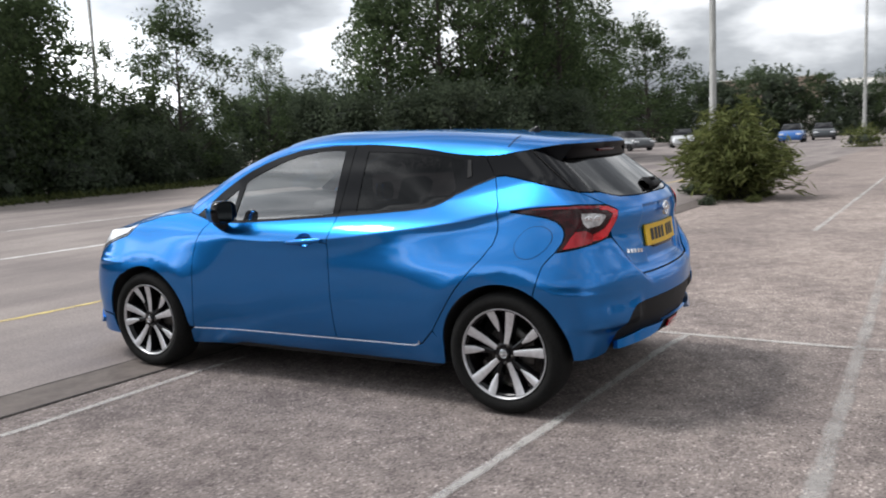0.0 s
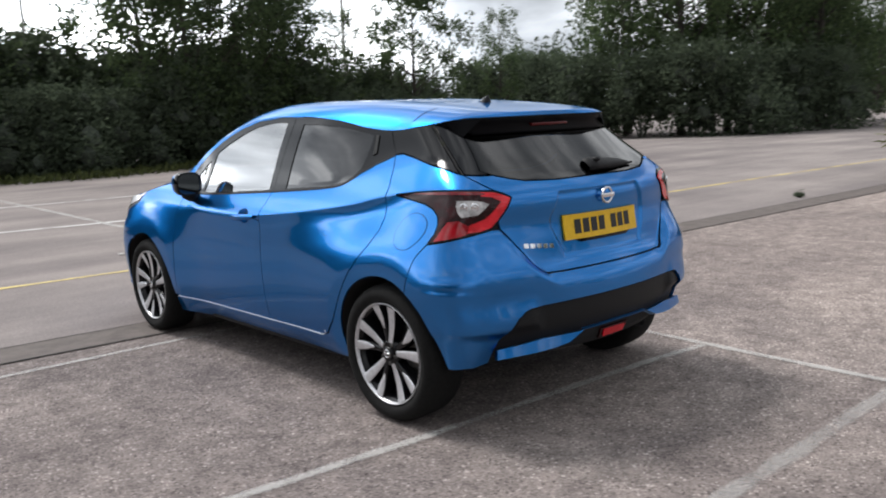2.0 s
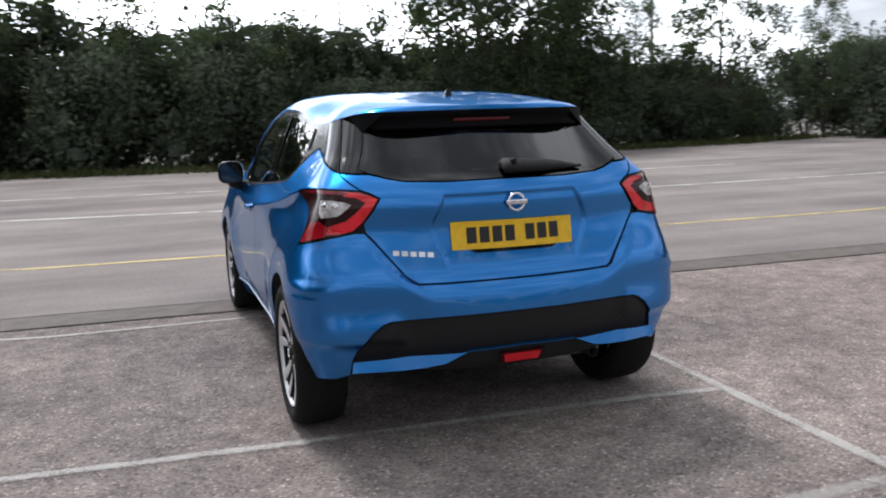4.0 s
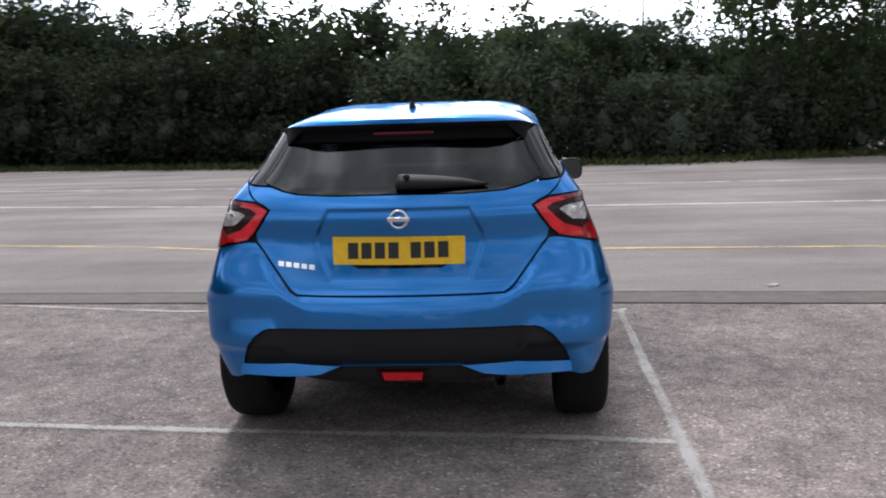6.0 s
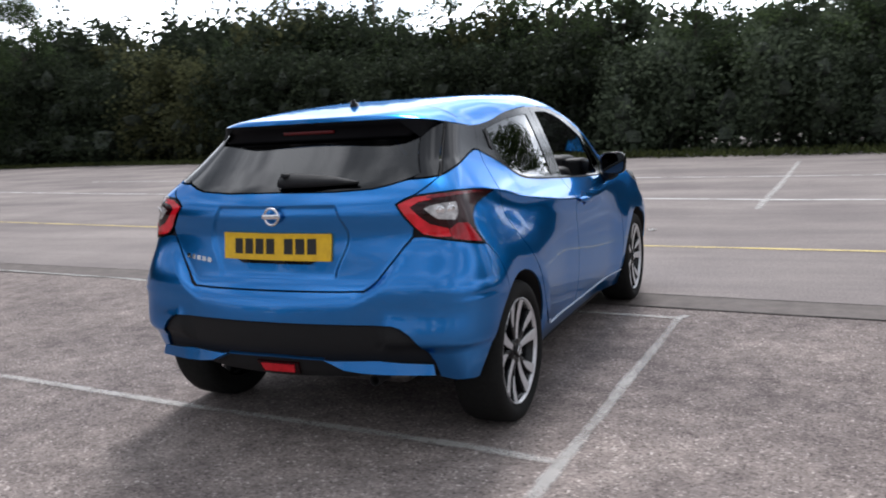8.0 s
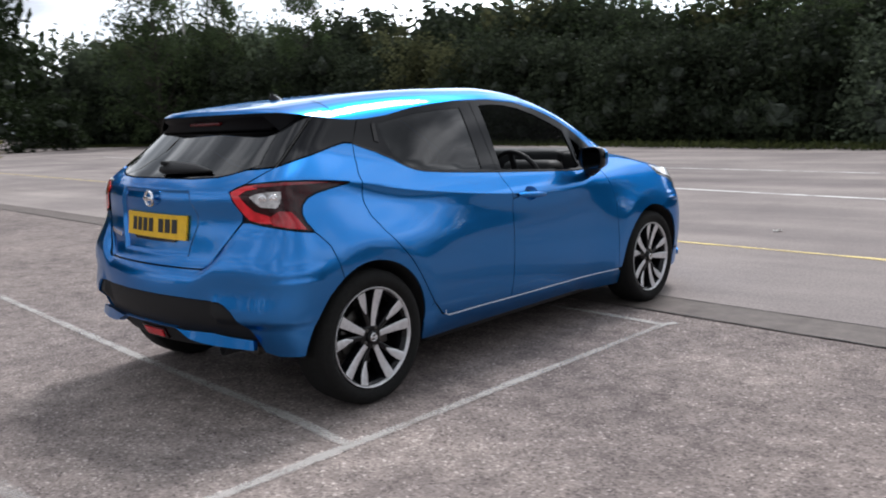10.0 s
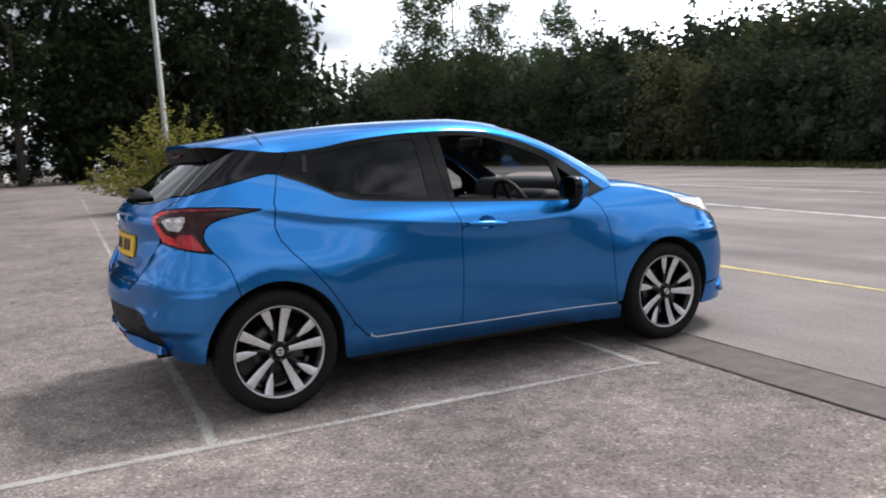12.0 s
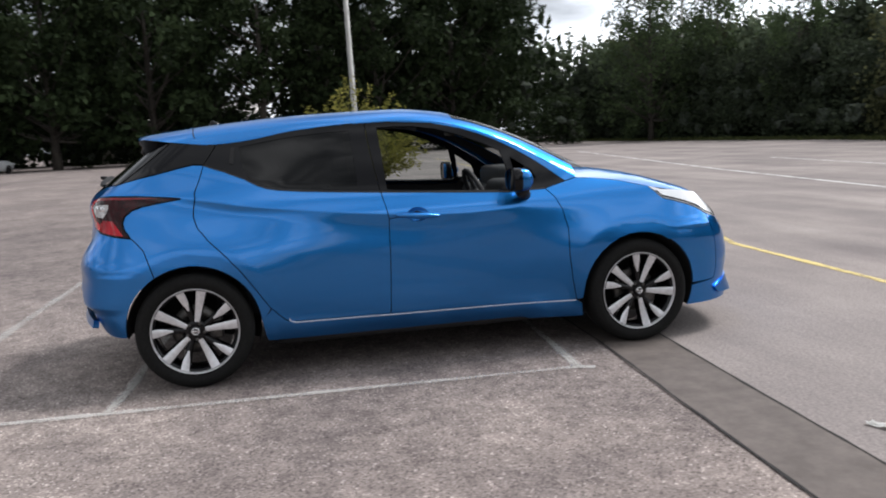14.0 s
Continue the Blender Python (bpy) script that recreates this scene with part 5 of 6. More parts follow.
def tree(name, seed, high, wide, count, leaf, mat, label, bare=.25, lobes=34, core=True):
    """A tree: tapered trunk, forking limbs and leaf clumps round their ends."""
    rng = np.random.default_rng(seed)
    thing = tagged(new(name), label, "tree")
    bm = bmesh.new()
    r0 = high * .018
    lean = rng.normal(size=2) * high * .02
    trunk = [(lean[0] * u, lean[1] * u, high * .88 * u - .1 * (u == 0)) for u in (0, .12, .3, .5, .7, 1)]
    tube(bm, trunk, [r0 * 1.3, r0, r0 * .85, r0 * .65, r0 * .4, r0 * .1], 8)
    pts, cores = [], bmesh.new()
    for k in range(lobes):
        u = bare + (1 - bare) * (k + rng.random()) / lobes
        a = k * 2.4 + rng.normal() * .4
        span = wide * .5 * math.sin(math.pi * min(.16 + .80 * (u - bare) / (1 - bare), 1)) ** .7
        reach = span * (.35 + .65 * rng.random())
        z = high * u
        tip = Vector((lean[0] * u + reach * math.cos(a), lean[1] * u + reach * math.sin(a), z))
        root = Vector((lean[0] * u * .8, lean[1] * u * .8, max(high * .12, z - reach * .7)))
        if root.z > high * .85:
            root.z = high * .85
        mid = root.lerp(tip, .55) + Vector((0, 0, -.06 * reach))
        tube(bm, [root, mid, tip], [r0 * .42 * (1.1 - u), r0 * .25 * (1.1 - u) + .008, .008], 5, False)
        r = wide * (.085 + .085 * rng.random())
        for j in range(3):
            c = tip + Vector(rng.normal(size=3)) * r * .55
            pts.append(ball_points(rng, count // (lobes * 3), c, (r * .8, r * .8, r * .6), .2))
        if core and rng.random() < .75:
            made = bmesh.ops.create_icosphere(cores, subdivisions=1, radius=1.0)["verts"]
            for v in made:
                f = .55 + .2 * rng.random()
                v.co = tip + Vector((v.co.x * r * f, v.co.y * r * f, v.co.z * r * f * .7))
    c = np.concatenate(pts)
    me = leaves(c, leaf * (.6 + .8 * rng.random(len(c))), rng, .55, .15)
    me.materials.append(mat)
    crown = new("crown", me)
    crown.parent = thing
    part("trunk", bm, BARK, thing, "grey-brown trunk and limbs")
    if core:
        part("inner_twigs", cores, CORE, thing, "dark inner twigs", smooth=False)
    else:
        cores.free()
    return thing


def put(ob, x, y, turn, size, tall=1.0):
    m = Matrix.Translation((x, y, 0)) @ Matrix.Rotation(turn, 4, "Z")
    c = copy_thing(ob, m)
    c.matrix_basis = m @ Matrix.Diagonal((size, size, size * tall, 1))
    return c


rnd = random.Random(12)
HEDGE_LABEL = "dense dark green hedge shrub along the car-park edge"
shrubs = [shrub("hedge_shrub", 20 + k, 4.2, 4.0, 6000, .17, LEAF, HEDGE_LABEL, "shrub", 30, .58) for k in range(4)]
sunny = [shrub("hedge_shrub", 80 + k, 4.2, 4.0, 6000, .17, LEAF_OLIVE_LIT, "olive-green hedge shrub, sunlight put into its leaf colour", "shrub", 30, .58) for k in range(2)]
deep = [shrub("hedge_shrub", 90 + k, 4.2, 4.0, 5000, .18, LEAF_SHADED, "green hedge shrub, shade put into its leaf colour", "shrub", 28, .58) for k in range(2)]
trees = [tree("tree", 40 + k, 10.0, 7.0, 9000, .23, LEAF_TREE, "tall leafy broadleaf tree behind the hedge", .10, 60, False) for k in range(4)]
dark = [tree("tree", 50 + k, 10.0, 7.0, 8500, .33, LEAF_FAR_SHADED, "tall leafy tree at the car park's far corner, shade put into its leaf colour", .12, 60, False) for k in range(2)]
dim = [tree("tree", 57, 9.0, 5.5, 5000, .26, LEAF_FAR_SHADED, "tree with shade in its leaf colour and sky showing through its lower crown", .30, 34, False)]
airy = [tree("tree", 60 + k, 9.0, 5.5, 5000, .18, LEAF_TREE, "slender open-crowned tree with sky showing through", .25, 34, False) for k in range(3)]
loose = [shrub("hedge_shrub", 30 + k, 4.2, 4.0, 1700, .285, LEAF, "tall dense dark shrub in the far tree belt", "shrub", 20) for k in range(3)]
gloom = [shrub("hedge_shrub", 34 + k, 4.2, 4.0, 1900, .27, LEAF_FAR_SHADED, "tall shrub under the boundary trees, shade put into its leaf colour", "shrub", 20) for k in range(2)]
for ob in shrubs + sunny + deep + trees + dark + dim + airy + loose + gloom:
    tagged(ob, group="hedge shrubs" if ob in shrubs + deep + loose + sunny + gloom else "boundary trees")

# the hedge's front foot, with its height
HEDGE = [(-92, 34, 12), (-60, 33, 10.8), (-35, 32.5, 9.2), (-18, 28, 7.1), (-6, 24, 6.4), (1, 22.0, 5.8), (5.2, 21.2, 4.3), (12, 23.2, 5.2), (19, 23.4, 3.9), (26, 25.5, 3.6)]
used = set()


def place(kind, x, y, size, tall=1.0):
    base = rnd.choice(kind)
    turn = rnd.random() * 6.28
    if base not in used:
        used.add(base)
        base.matrix_basis = Matrix.Translation((x, y, 0)) @ Matrix.Rotation(turn, 4, "Z") @ Matrix.Diagonal((size, size, size * tall, 1))
        return base
    return put(base, x, y, turn, size, tall)


for (x0, y0, h0), (x1, y1, h1) in zip(HEDGE, HEDGE[1:]):
    length = math.hypot(x1 - x0, y1 - y0)
    mean = (h0 + h1) / 2
    n = max(2, round(length / (1.75 if mean < 5 else 2.4)))
    nx, ny = -(y1 - y0) / length, (x1 - x0) / length
    for k in range(n):
        u = (k + .2 + rnd.random() * .6) / n
        h = h0 + (h1 - h0) * u
        for depth, f in ((1.3, .66), (3.2, .92)):
            size = h * f * (.88 + .24 * rnd.random()) / 4.0
            out = depth * (1 + (mean - 3.5) * .25)
            back = depth > 2
            # sun-coloured shrubs mostly in the back row, shade-coloured ones at the left end
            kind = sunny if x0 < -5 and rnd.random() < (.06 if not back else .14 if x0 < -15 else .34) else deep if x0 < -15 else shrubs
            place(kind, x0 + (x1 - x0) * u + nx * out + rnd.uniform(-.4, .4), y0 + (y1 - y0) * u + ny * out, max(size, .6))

for kind, x, y, h, w in ((trees, 10.2, 24.6, 8.8, 5.0), (trees, 12.4, 25.2, 8.6, 4.8), (trees, 9.0, 25.6, 8.4, 4.6), (trees, 14.8, 25.8, 7.4, 4.6), (airy, 14.2, 26.2, 6.6, 3.4), (trees, 21.3, 26.0, 7.4, 4.6), (airy, 17.6, 26.6, 5.8, 3.0), (airy, 14.6, 27.5, 6.8, 4.4), (airy, 26.3, 25.4, 6.1, 2.6),
                         (trees, 29.5, 20.6, 8.6, 5.0), (airy, 31.0, 18.6, 11.5, 6.5), (trees, 32.6, 17.2, 12.5, 6.5), (airy, 36, 20.0, 12.5, 7.0), (airy, 34.0, 16.0, 10.0, 5.0), (trees, 31.6, 21.9, 11.0, 5.4), (airy, 36.2, 14.6, 11.8, 6.0), (airy, 37.2, 15.6, 11.0, 5.0), (airy, 39, 16.5, 11.0, 6.0), (trees, 78, 22.2, 11.8, 9.0), (trees, 69, 24.4, 12.6, 8.7), (trees, 41, 17.0, 7.5, 7.0), (trees, 46, 19.0, 7.5, 7.0),
                         (airy, 6.0, 25.4, 4.6, 3.2), (airy, 3.4, 24.8, 4.8, 3.4), (airy, 1.2, 25.2, 5.2, 3.6), (airy, -1.8, 26.4, 5.6, 4.0), (airy, -4.6, 27.8, 6.4, 4.0), (airy, -7.0, 29.0, 6.2, 4.2), (airy, -9.2, 30.6, 7.2, 4.0), (airy, -12.2, 31.6, 7.0, 4.6), (airy, -16, 33.4, 6.4, 5.0), (airy, -21, 35, 6.8, 5.2), (trees, -28, 36.5, 6.6, 5.0),
                         (trees, -34, 38, 6.6, 7.0), (trees, -44.5, 36.2, 11.3, 5.0), (trees, -58.4, 32.4, 14, 8.4), (trees, -55, 36.4, 13, 6.2), (airy, -25, 37.5, 6.8, 5.0),
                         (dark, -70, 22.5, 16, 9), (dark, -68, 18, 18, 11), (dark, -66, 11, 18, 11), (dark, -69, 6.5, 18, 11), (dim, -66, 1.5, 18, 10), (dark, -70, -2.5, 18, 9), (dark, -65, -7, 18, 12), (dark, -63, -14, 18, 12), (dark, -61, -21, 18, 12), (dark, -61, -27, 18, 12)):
    size = w / (5.5 if kind in (airy, dim) else 7.0)
    place(kind, x, y, size, h / (9.0 if kind in (airy, dim) else 10.0) / size)
# lower growth under the tall trees and along the far edges
for k in range(15):
    u = k / 14
    if k == 12:
        continue
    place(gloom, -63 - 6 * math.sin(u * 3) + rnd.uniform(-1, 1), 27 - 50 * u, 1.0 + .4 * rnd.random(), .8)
for x, y, s in ((25.8, 20.2, 1.0), (26.6, 17.5, 1.0), (27.0, 15.2, 1.05), (28.6, 13.9, 1.0), (30.8, 13.2, .95), (33.0, 12.4, .95), (35.5, 13.5, 1.0), (38.5, 15.5, 1.2), (42, 18, 1.2), (27.5, 23.5, 1.1), (26.5, 27.0, 1.1), (29.0, 26.5, 1.2), (31.5, 25.5, 1.2)):
    place(shrubs, x + 1.2, y + 1.0, s)
for k in range(17):
    u = k / 16
    place(loose if k % 3 else trees, 96 - 4 * u, 2 + 34 * u, (1.75 if k % 3 else .75) * (.85 + .3 * rnd.random()))
# a second, deeper row that closes the hedge
for k in range(26):
    u = k / 25
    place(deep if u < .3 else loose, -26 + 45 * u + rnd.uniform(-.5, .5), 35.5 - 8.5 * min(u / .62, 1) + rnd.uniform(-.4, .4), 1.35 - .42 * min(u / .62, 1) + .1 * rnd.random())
# the far side of the car park, behind the walk
for k in range(18):
    place(loose, -75 + 9.0 * k + rnd.uniform(-2, 2), -78 - 6 * rnd.random(), 2.3 * (.8 + .4 * rnd.random()))
for x, y, s, tall in ((-51, 39, 2.0, 1.15), (-58, 38, 2.0, 1.3), (-38, 40, 1.7, 1.0), (-31, 39, 1.6, 1.0), (-76, 40, 2.7, 1.0), (-81, 37, 2.7, 1.05), (-86, 33, 2.8, 1.0)):
    place(loose, x, y, s, tall)
for k in range(2, 16):
    if k in (7, 8):
        continue
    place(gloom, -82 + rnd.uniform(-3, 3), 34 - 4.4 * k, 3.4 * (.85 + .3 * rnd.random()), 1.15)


def arching_bush(name, seed, stems, high, reach, per, leaf, slim, mat, label, droop):
    """A loose bush of stems that rise from one foot, arch over and carry leaves along their length."""
    rng = np.random.default_rng(seed)
    thing = tagged(new(name), label, "bush")
    bm, pts, ways = bmesh.new(), [], []
    for k in range(stems):
        a, far = rng.random() * 2 * math.pi, reach * (.15 + .85 * rng.random() ** .7)
        top = high * (1.08 - .72 * (far / reach) ** 1.3) * (.28 + .77 * rng.random() ** .8)
        foot = np.array((math.cos(a) * .25 * far, math.sin(a) * .25 * far, 0))
        line = [foot + np.array((math.cos(a) * far * .8 * u ** 1.4, math.sin(a) * far * .8 * u ** 1.4, top * (1.25 * u - droop * u ** 3) / (1.25 - droop) + (-.08 if u == 0 else 0))) for u in (0, .25, .5, .75, 1)]
        tube(bm, [tuple(p) for p in line], [.014, .011, .008, .005, .003], 4, False)
        u = .12 + .88 * rng.random(per) ** .8
        seg = np.minimum((u * 4).astype(int), 3)
        f = (u * 4 - seg)[:, None]
        arr = np.array(line)
        pts.append(arr[seg] * (1 - f) + arr[seg + 1] * f + rng.normal(size=(per, 3)) * leaf * .38)
        ways.append(np.tile(np.array((math.cos(a), math.sin(a), .1)), (per, 1)))
    c = np.concatenate(pts)
    c[:, 2] = np.maximum(c[:, 2], .03)
    me = leaves(c, leaf * (.55 + .8 * rng.random(len(c))), rng, slim, .5, np.concatenate(ways))
    me.materials.append(mat)
    crown = new("foliage", me)
    crown.parent = thing
    part("branchwork", bm, BARK, thing, "thin brown wood inside")
    return thing


willow = arching_bush("island_bush", 71, 140, 1.88, 1.30, 66, .21, .17, LEAF_WILLOW, "pale green willowy bush growing round a lamp post", .55)
willow.matrix_basis = Matrix.Translation((12.34, 1.50, 0))
gold = arching_bush("island_bush", 72, 160, 3.0, 2.2, 70, .13, .34, LEAF_GOLD, "thin yellow-green bush at the foot of a lamp post", .25)
gold.matrix_basis = Matrix.Translation((-18.3, 3.2, 0))
small = shrub("island_bush", 73, 2.6, 1.0, 1500, .17, LEAF_WILLOW, "low green bush round a far lamp post", "bush", 10, .3, True)
small.matrix_basis = Matrix.Translation((47, 1.4, 0))

sunlit = shrub("island_bush", 74, 2.9, 2.2, 2200, .16, LEAF_GOLD, "sunlit yellow-green bush under the dark boundary trees", "bush", 12, .4, True)
sunlit.matrix_basis = Matrix.Translation((-56.5, -2.1, 0))

# grass verge at the hedge's foot
GRASS = leaf_material("dull grass", (.040, .052, .020), (.095, .108, .040), .25)
rng = np.random.default_rng(5)
run = []
for (x0, y0, _), (x1, y1, _) in zip(HEDGE, HEDGE[1:]):
    length = math.hypot(x1 - x0, y1 - y0)
    n = int(length * 130)
    u = rng.random(n)
    off = rng.normal(size=n) * .35 - .15
    run.append(np.stack([x0 + (x1 - x0) * u - (y1 - y0) / length * off, y0 + (y1 - y0) * u + (x1 - x0) / length * off, .03 + .16 * rng.random(n) ** 2], 1))
c = np.concatenate(run)
me = leaves(c, .16 + .22 * rng.random(len(c)), rng, .16, -1.6)
me.materials.append(GRASS)
tagged(new("verge_grass", me), "rough dull grass along the hedge's foot", "grass", kind="stuff")

# ---- lamp posts ----
GALV = vary(material("galvanised steel", (.24, .24, .23), .6, .25), 12, (.19, .19, .18), (.29, .29, .28), (1, 1, .2))


def lamp_post(x, y, high, r, label, arm=1.2, turn=0.0, lean=0.0):
    thing = tagged(new("lamp_post"), label, "lamp post", "car-park lamp posts")
    bm = tube(bmesh.new(), [(0, 0, -.1), (0, 0, 1.2), (0, 0, 1.21), (0, 0, high)], [r * 1.35, r * 1.35, r, r * .65], 14)
    part("post", bm, GALV, thing)
    bm = tube(bmesh.new(), [(0, 0, high - .05), (arm * .4, 0, high + .12), (arm, 0, high + .15)], r * .5, 8)
    part("arm", bm, GALV, thing)
    bm = box(bmesh.new(), (arm - .1, -.13, high + .08), (arm + .55, .13, high + .22), .04)
    part("lantern", bm, GALV, thing, "grey lantern head")
    thing.matrix_basis = Matrix.Translation((x, y, 0)) @ Matrix.Rotation(radians(lean), 4, "X") @ Matrix.Rotation(turn, 4, "Z")
    return thing


lamp_post(12.45, 1.86, 9.0, .068, "galvanised lamp post rising from a bush")
lamp_post(-19.3, 3.4, 9.0, .085, "galvanised lamp post rising from a yellow-green bush", lean=1.2)
lamp_post(52.5, 1.6, 10.0, .11, "distant galvanised lamp post on a planted island")
lamp_post(-62, 37.2, 15, .13, "galvanised lamp post behind the hedge")
lamp_post(-75, 46, 12, .09, "thin lamp post behind the hedge", 1.0, math.pi)
lamp_post(5.3, 25.6, 8.5, .06, "tall post behind the hedge")
lamp_post(22, 32, 13, .10, "tall post far behind the trees")

WOOD_POLE = vary(material("weathered pole timber", (.10, .085, .07), .9), 10, (.07, .06, .05), (.13, .11, .09), (1, 1, .1))


def utility_pole(x, y, high, turn):
    """A timber pole with a cross-arm and its insulators."""
    thing = tagged(new("utility_pole"), "weathered timber utility pole with a cross-arm behind the hedge", "utility pole")
    part("pole", tube(bmesh.new(), [(0, 0, -.1), (0, 0, high * .5), (0, 0, high)], [.16, .14, .11], 12), WOOD_POLE, thing)
    part("cross_arm", box(bmesh.new(), (-.72, -.17, high - 2.42), (.72, -.06, high - 2.27), .015), WOOD_POLE, thing)
    for ix in (-.62, -.30, .30, .62):
        bm = lathe(bmesh.new(), [(0, .02), (.05, .02), (.06, .05), (.09, .035), (.12, .05), (.15, .03), (.17, .005)], 10)
        bmesh.ops.transform(bm, matrix=Matrix.Translation((ix, -.115, high - 2.27)) @ Matrix.Rotation(radians(-90), 4, "Y"), verts=bm.verts)
        part("insulator", bm, GALV, thing)
    thing.matrix_basis = Matrix.Translation((x, y, 0)) @ Matrix.Rotation(turn, 4, "Z")


utility_pole(-27.1, 51.5, 12.0, .5)

# ---- far cars and buildings ----


def far_car(x, y, turn, color, label, high=1.45):
    thing = tagged(new("parked_car"), label, "car", "far parked cars")
    paint = material("far car paint", color, .35, .3, 1.0)
    prof = [(-2.05, .25, .30, .62, .70), (-2.0, .22, .75, .80, .72), (-1.55, .2, .95, .86, .80), (-.9, .2, .98, .88, .84), (.9, .2, .97, .88, .84), (1.6, .2, .88, .87, .80), (2.0, .22, .70, .80, .70), (2.08, .3, .5, .62, .6)]
    rows = [[(-w0, yy, z0), (-w1, yy, (z0 + z1) / 2), (-w1 * .97, yy, z1 - .08), (-w1 * .8, yy, z1), (w1 * .8, yy, z1), (w1 * .97, yy, z1 - .08), (w1, yy, (z0 + z1) / 2), (w0, yy, z0)] for yy, z0, z1, w1, w0 in prof]
    bm = grid_mesh(rows, True)
    bm.faces.new(list(bm.verts)[:8])
    bm.faces.new(list(bm.verts)[-8:])
    outward(bm, (0, 0, .6))
    body = part("body", bm, paint, thing)
    rows = [[(-w, yy, .93), (-w * f, yy + d, z), (w * f, yy + d, z), (w, yy, .93)] for yy, w, f, d, z in ((-1.75, .70, .8, .35, high - .12), (-1.2, .78, .78, .1, high), (.3, .78, .78, 0, high), (1.1, .76, .8, -.5, high - .08))]
    bm = grid_mesh(rows)
    bm.faces.new(list(bm.verts)[:4])
    bm.faces.new(list(bm.verts)[-4:])
    outward(bm, (0, 0, 1.0))
    part("window_band", bm, GLOSS_BLACK, thing, "dark car windows")
    bm = grid_mesh([[(-.60, yy, high + .004), (0, yy, high + .03), (.60, yy, high + .004)] for yy in (-1.15, -.4, .32)])
    part("roof", bm, paint, thing)
    for wx, wy in ((.78, 1.3), (-.78, 1.3), (.78, -1.3), (-.78, -1.3)):
        bm = lathe(bmesh.new(), [(-.1, .2), (-.1, .3), (.1, .3), (.1, .19), (.07, .18), (.07, .01)], 20)
        if wx < 0:
            bmesh.ops.transform(bm, matrix=Matrix.Rotation(math.pi, 4, "Z"), verts=bm.verts)
        bmesh.ops.translate(bm, verts=bm.verts, vec=(wx, wy, .3))
        part("wheel", bm, RUBBER, thing)
    for lx in (-.62, .62):
        bm = box(bmesh.new(), (lx - .16, 1.93, .60), (lx + .16, 2.06, .72), .03)
        part("headlight", bm, LENS_WHITE, thing)
    thing.matrix_basis = Matrix.Translation((x, y, 0)) @ Matrix.Rotation(turn, 4, "Z")
    return thing


far_car(55.4, 17.0, 2.4, (.05, .055, .06), "dark grey hatchback parked far across the car park")
far_car(62, 14.9, 1.9, (.55, .56, .57), "silver hatchback parked far across the car park")
far_car(64, 10.8, 1.6, (.50, .50, .48), "pale silver estate parked behind a bush", 1.6)
far_car(66, 7.4, 1.6, (.02, .13, .42), "small blue car parked far across the car park")
far_car(73, 5.9, 1.7, (.03, .035, .04), "dark saloon parked far across the car park")

RENDER_WALL = vary(material("pale rendered wall", (.6, .58, .54), .8), 2, (.52, .50, .46), (.66, .64, .60))
TILES = vary(material("brown roof tiles", (.13, .09, .07), .85), 5, (.09, .065, .05), (.17, .12, .09), (1, 6, 1))


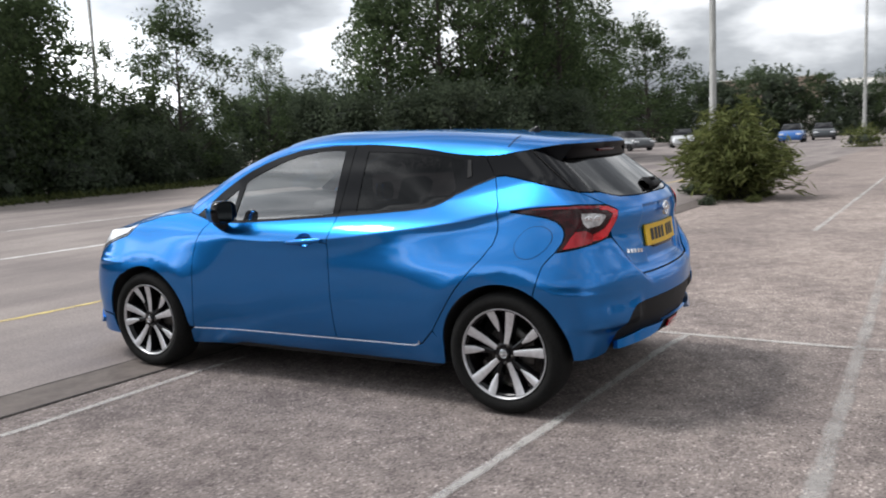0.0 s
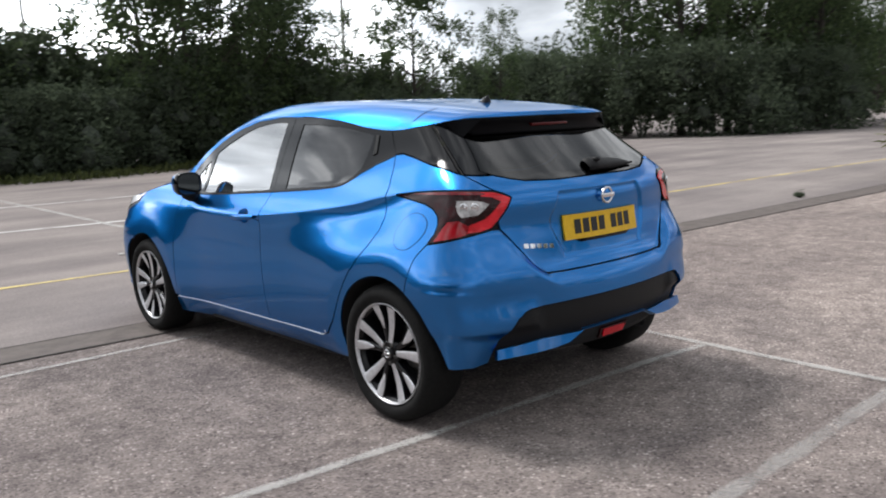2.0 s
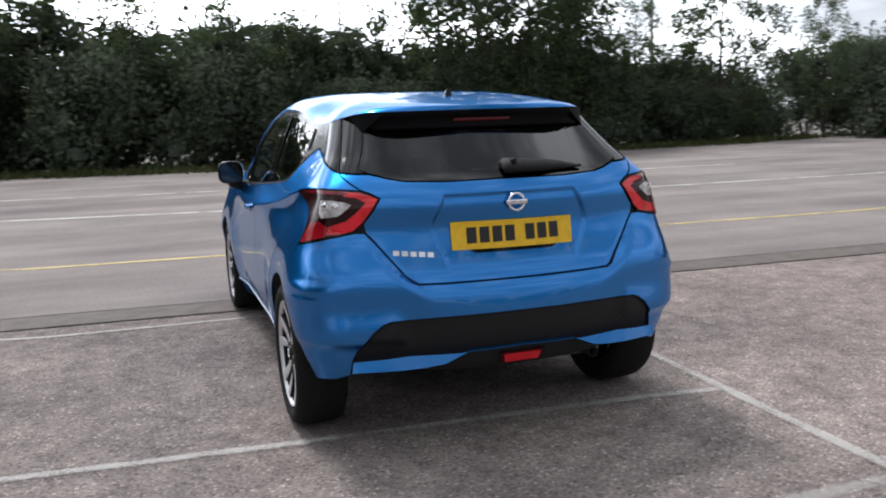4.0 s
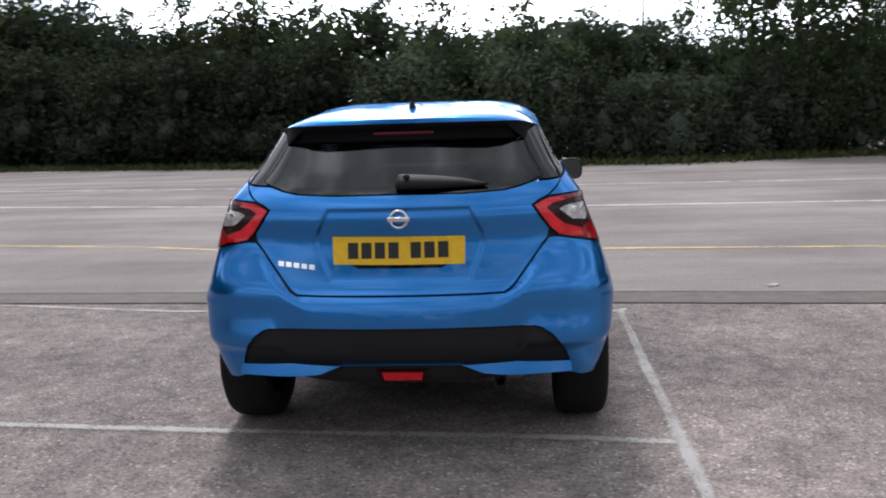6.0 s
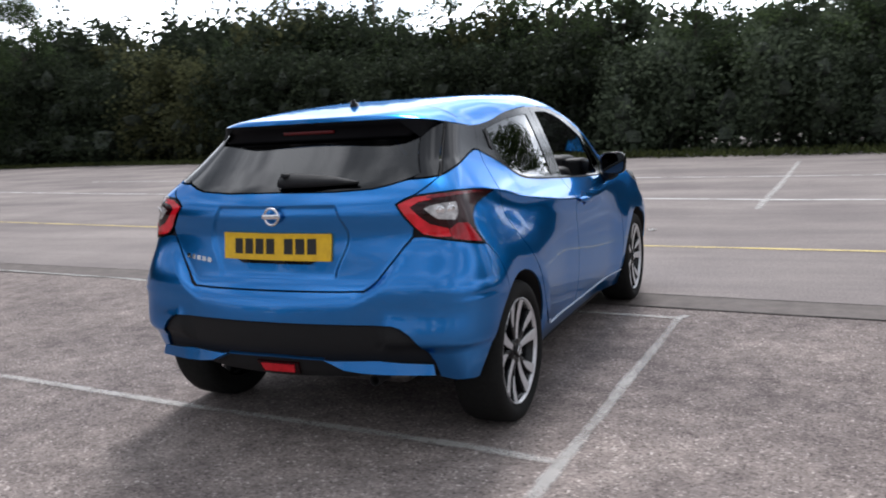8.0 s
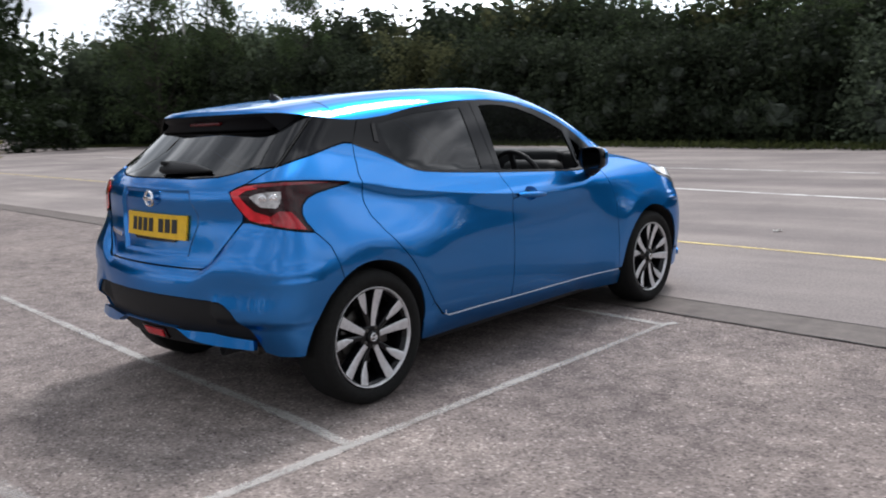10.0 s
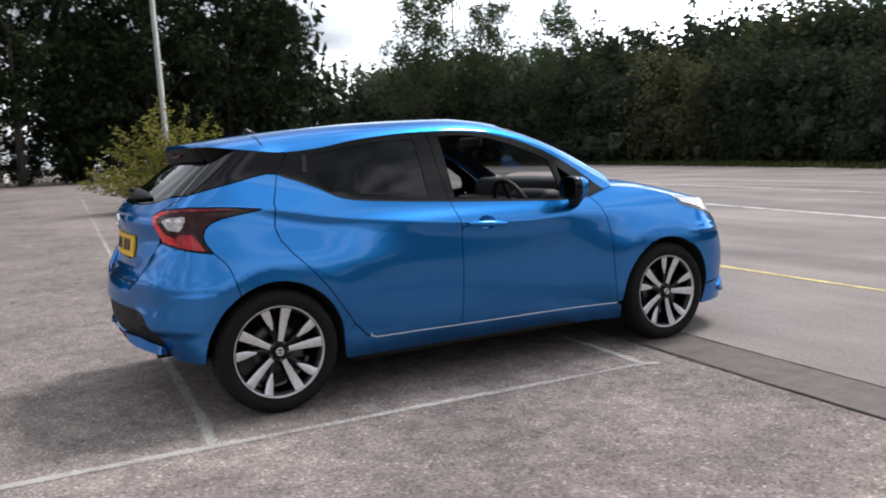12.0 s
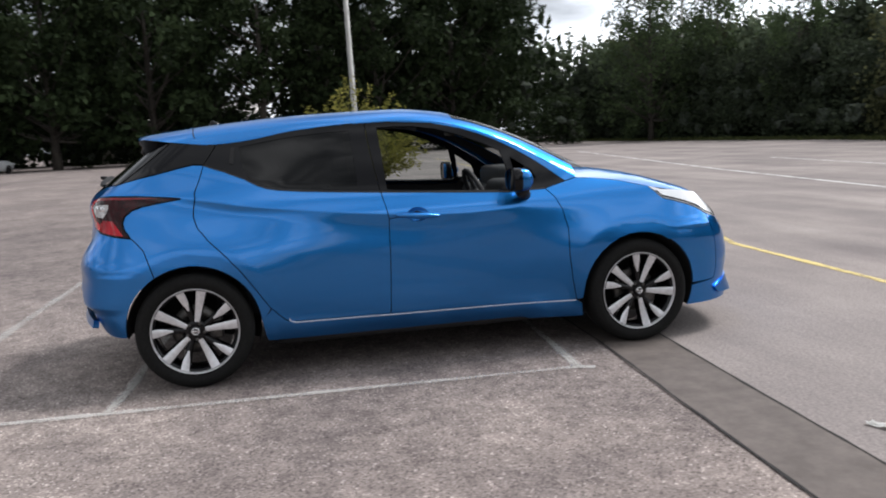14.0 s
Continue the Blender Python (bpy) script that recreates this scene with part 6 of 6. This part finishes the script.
def far_house(x, y, turn, wide, deep, wall_high, ridge, label, roof_mat):
    thing = tagged(new("house"), label, "house")
    part("wall", box(bmesh.new(), (-wide / 2, -deep / 2, 0), (wide / 2, deep / 2, wall_high)), RENDER_WALL, thing, smooth=False)
    bm = bmesh.new()
    a = [bm.verts.new(p) for p in ((-wide / 2 - .4, -deep / 2 - .4, wall_high), (wide / 2 + .4, -deep / 2 - .4, wall_high), (wide / 2 + .4, deep / 2 + .4, wall_high), (-wide / 2 - .4, deep / 2 + .4, wall_high), (-wide / 2 - .4, 0, ridge), (wide / 2 + .4, 0, ridge))]
    for f in ((0, 1, 5, 4), (2, 3, 4, 5), (1, 2, 5), (3, 0, 4), (3, 2, 1, 0)):
        bm.faces.new([a[i] for i in f])
    part("roof", bm, roof_mat, thing, smooth=False)
    bm = box(bmesh.new(), (-wide / 2 - .4, -.12, ridge - .02), (wide / 2 + .4, .12, ridge + .14), .03)
    part("ridge", bm, RENDER_WALL, thing, "pale ridge tiles")
    for k in (-1, 0, 1):
        w = part("window", box(bmesh.new(), (k * wide * .3 - .6, -deep / 2 - .05, wall_high * .45), (k * wide * .3 + .6, -deep / 2 + .02, wall_high * .8)), GLOSS_BLACK, thing, smooth=False)
    thing.matrix_basis = Matrix.Translation((x, y, 0)) @ Matrix.Rotation(turn, 4, "Z")


far_house(112, 16, -1.4, 12, 8, 4.6, 7.4, "house with a brown roof behind far trees", TILES)
far_house(104, -1.5, -1.57, 16, 10, 5.4, 6.2, "long pale building at the car park's far edge", RENDER_WALL)
far_house(-92, -8, 1.5, 18, 9, 4.0, 6.0, "pale building glimpsed under the trees", RENDER_WALL)

far_car(-59, -17.9, 1.2, (.62, .63, .64), "white van parked under the boundary trees", 1.95)

# ---- litter and weeds on the tarmac ----
PAPER = vary(material("dirty white scrap", (.75, .74, .72), .7), 40, (.60, .59, .57), (.80, .79, .77))


def scrap(x, y, wide, deep, turn, label):
    """A crumpled flat scrap lying on the ground."""
    rng = random.Random(int(x * 100 + y * 7))
    bm = grid_mesh([[((i / 4 - .5) * wide * (1 + rng.uniform(-.2, .2)), (j / 3 - .5) * deep * (1 + rng.uniform(-.2, .2)), .010 + rng.random() * .014) for i in range(5)] for j in range(4)])
    bmesh.ops.solidify(bm, geom=bm.faces[:], thickness=.002)
    ob = tagged(part("litter", bm, PAPER, smooth=False), label, "litter", "litter on the tarmac")
    ob.matrix_basis = Matrix.Translation((x, y, 0)) @ Matrix.Rotation(turn, 4, "Z")


for x, y, w, d, a in ((2.48, 2.78, .11, .05, .4), (.33, 6.08, .10, .06, 1.0)):
    scrap(x, y, w, d, a, "small crumpled white scrap of litter on the tarmac")
weed = arching_bush("weed_clump", 91, 16, .09, .07, 22, .045, .22, LEAF, "dark weed clump growing from the tarmac joint", .3)
weed.matrix_basis = Matrix.Translation((8.3, 2.42, 0))
for k, (x, y, s) in enumerate(((10.9, 1.6, .6), (11.5, .95, .5), (13.3, 2.4, 1.1), (12.9, 1.0, .8), (-18.6, 2.6, 1.2), (-20.6, 3.0, 1.0))):
    w = arching_bush("weed_clump", 92 + k, 30, .30, .34, 26, .10, .2, LEAF_WILLOW if k % 2 else LEAF, "low weeds round the foot of an island bush", .35)
    w.matrix_basis = Matrix.Translation((x, y, 0)) @ Matrix.Diagonal((s, s, s, 1))
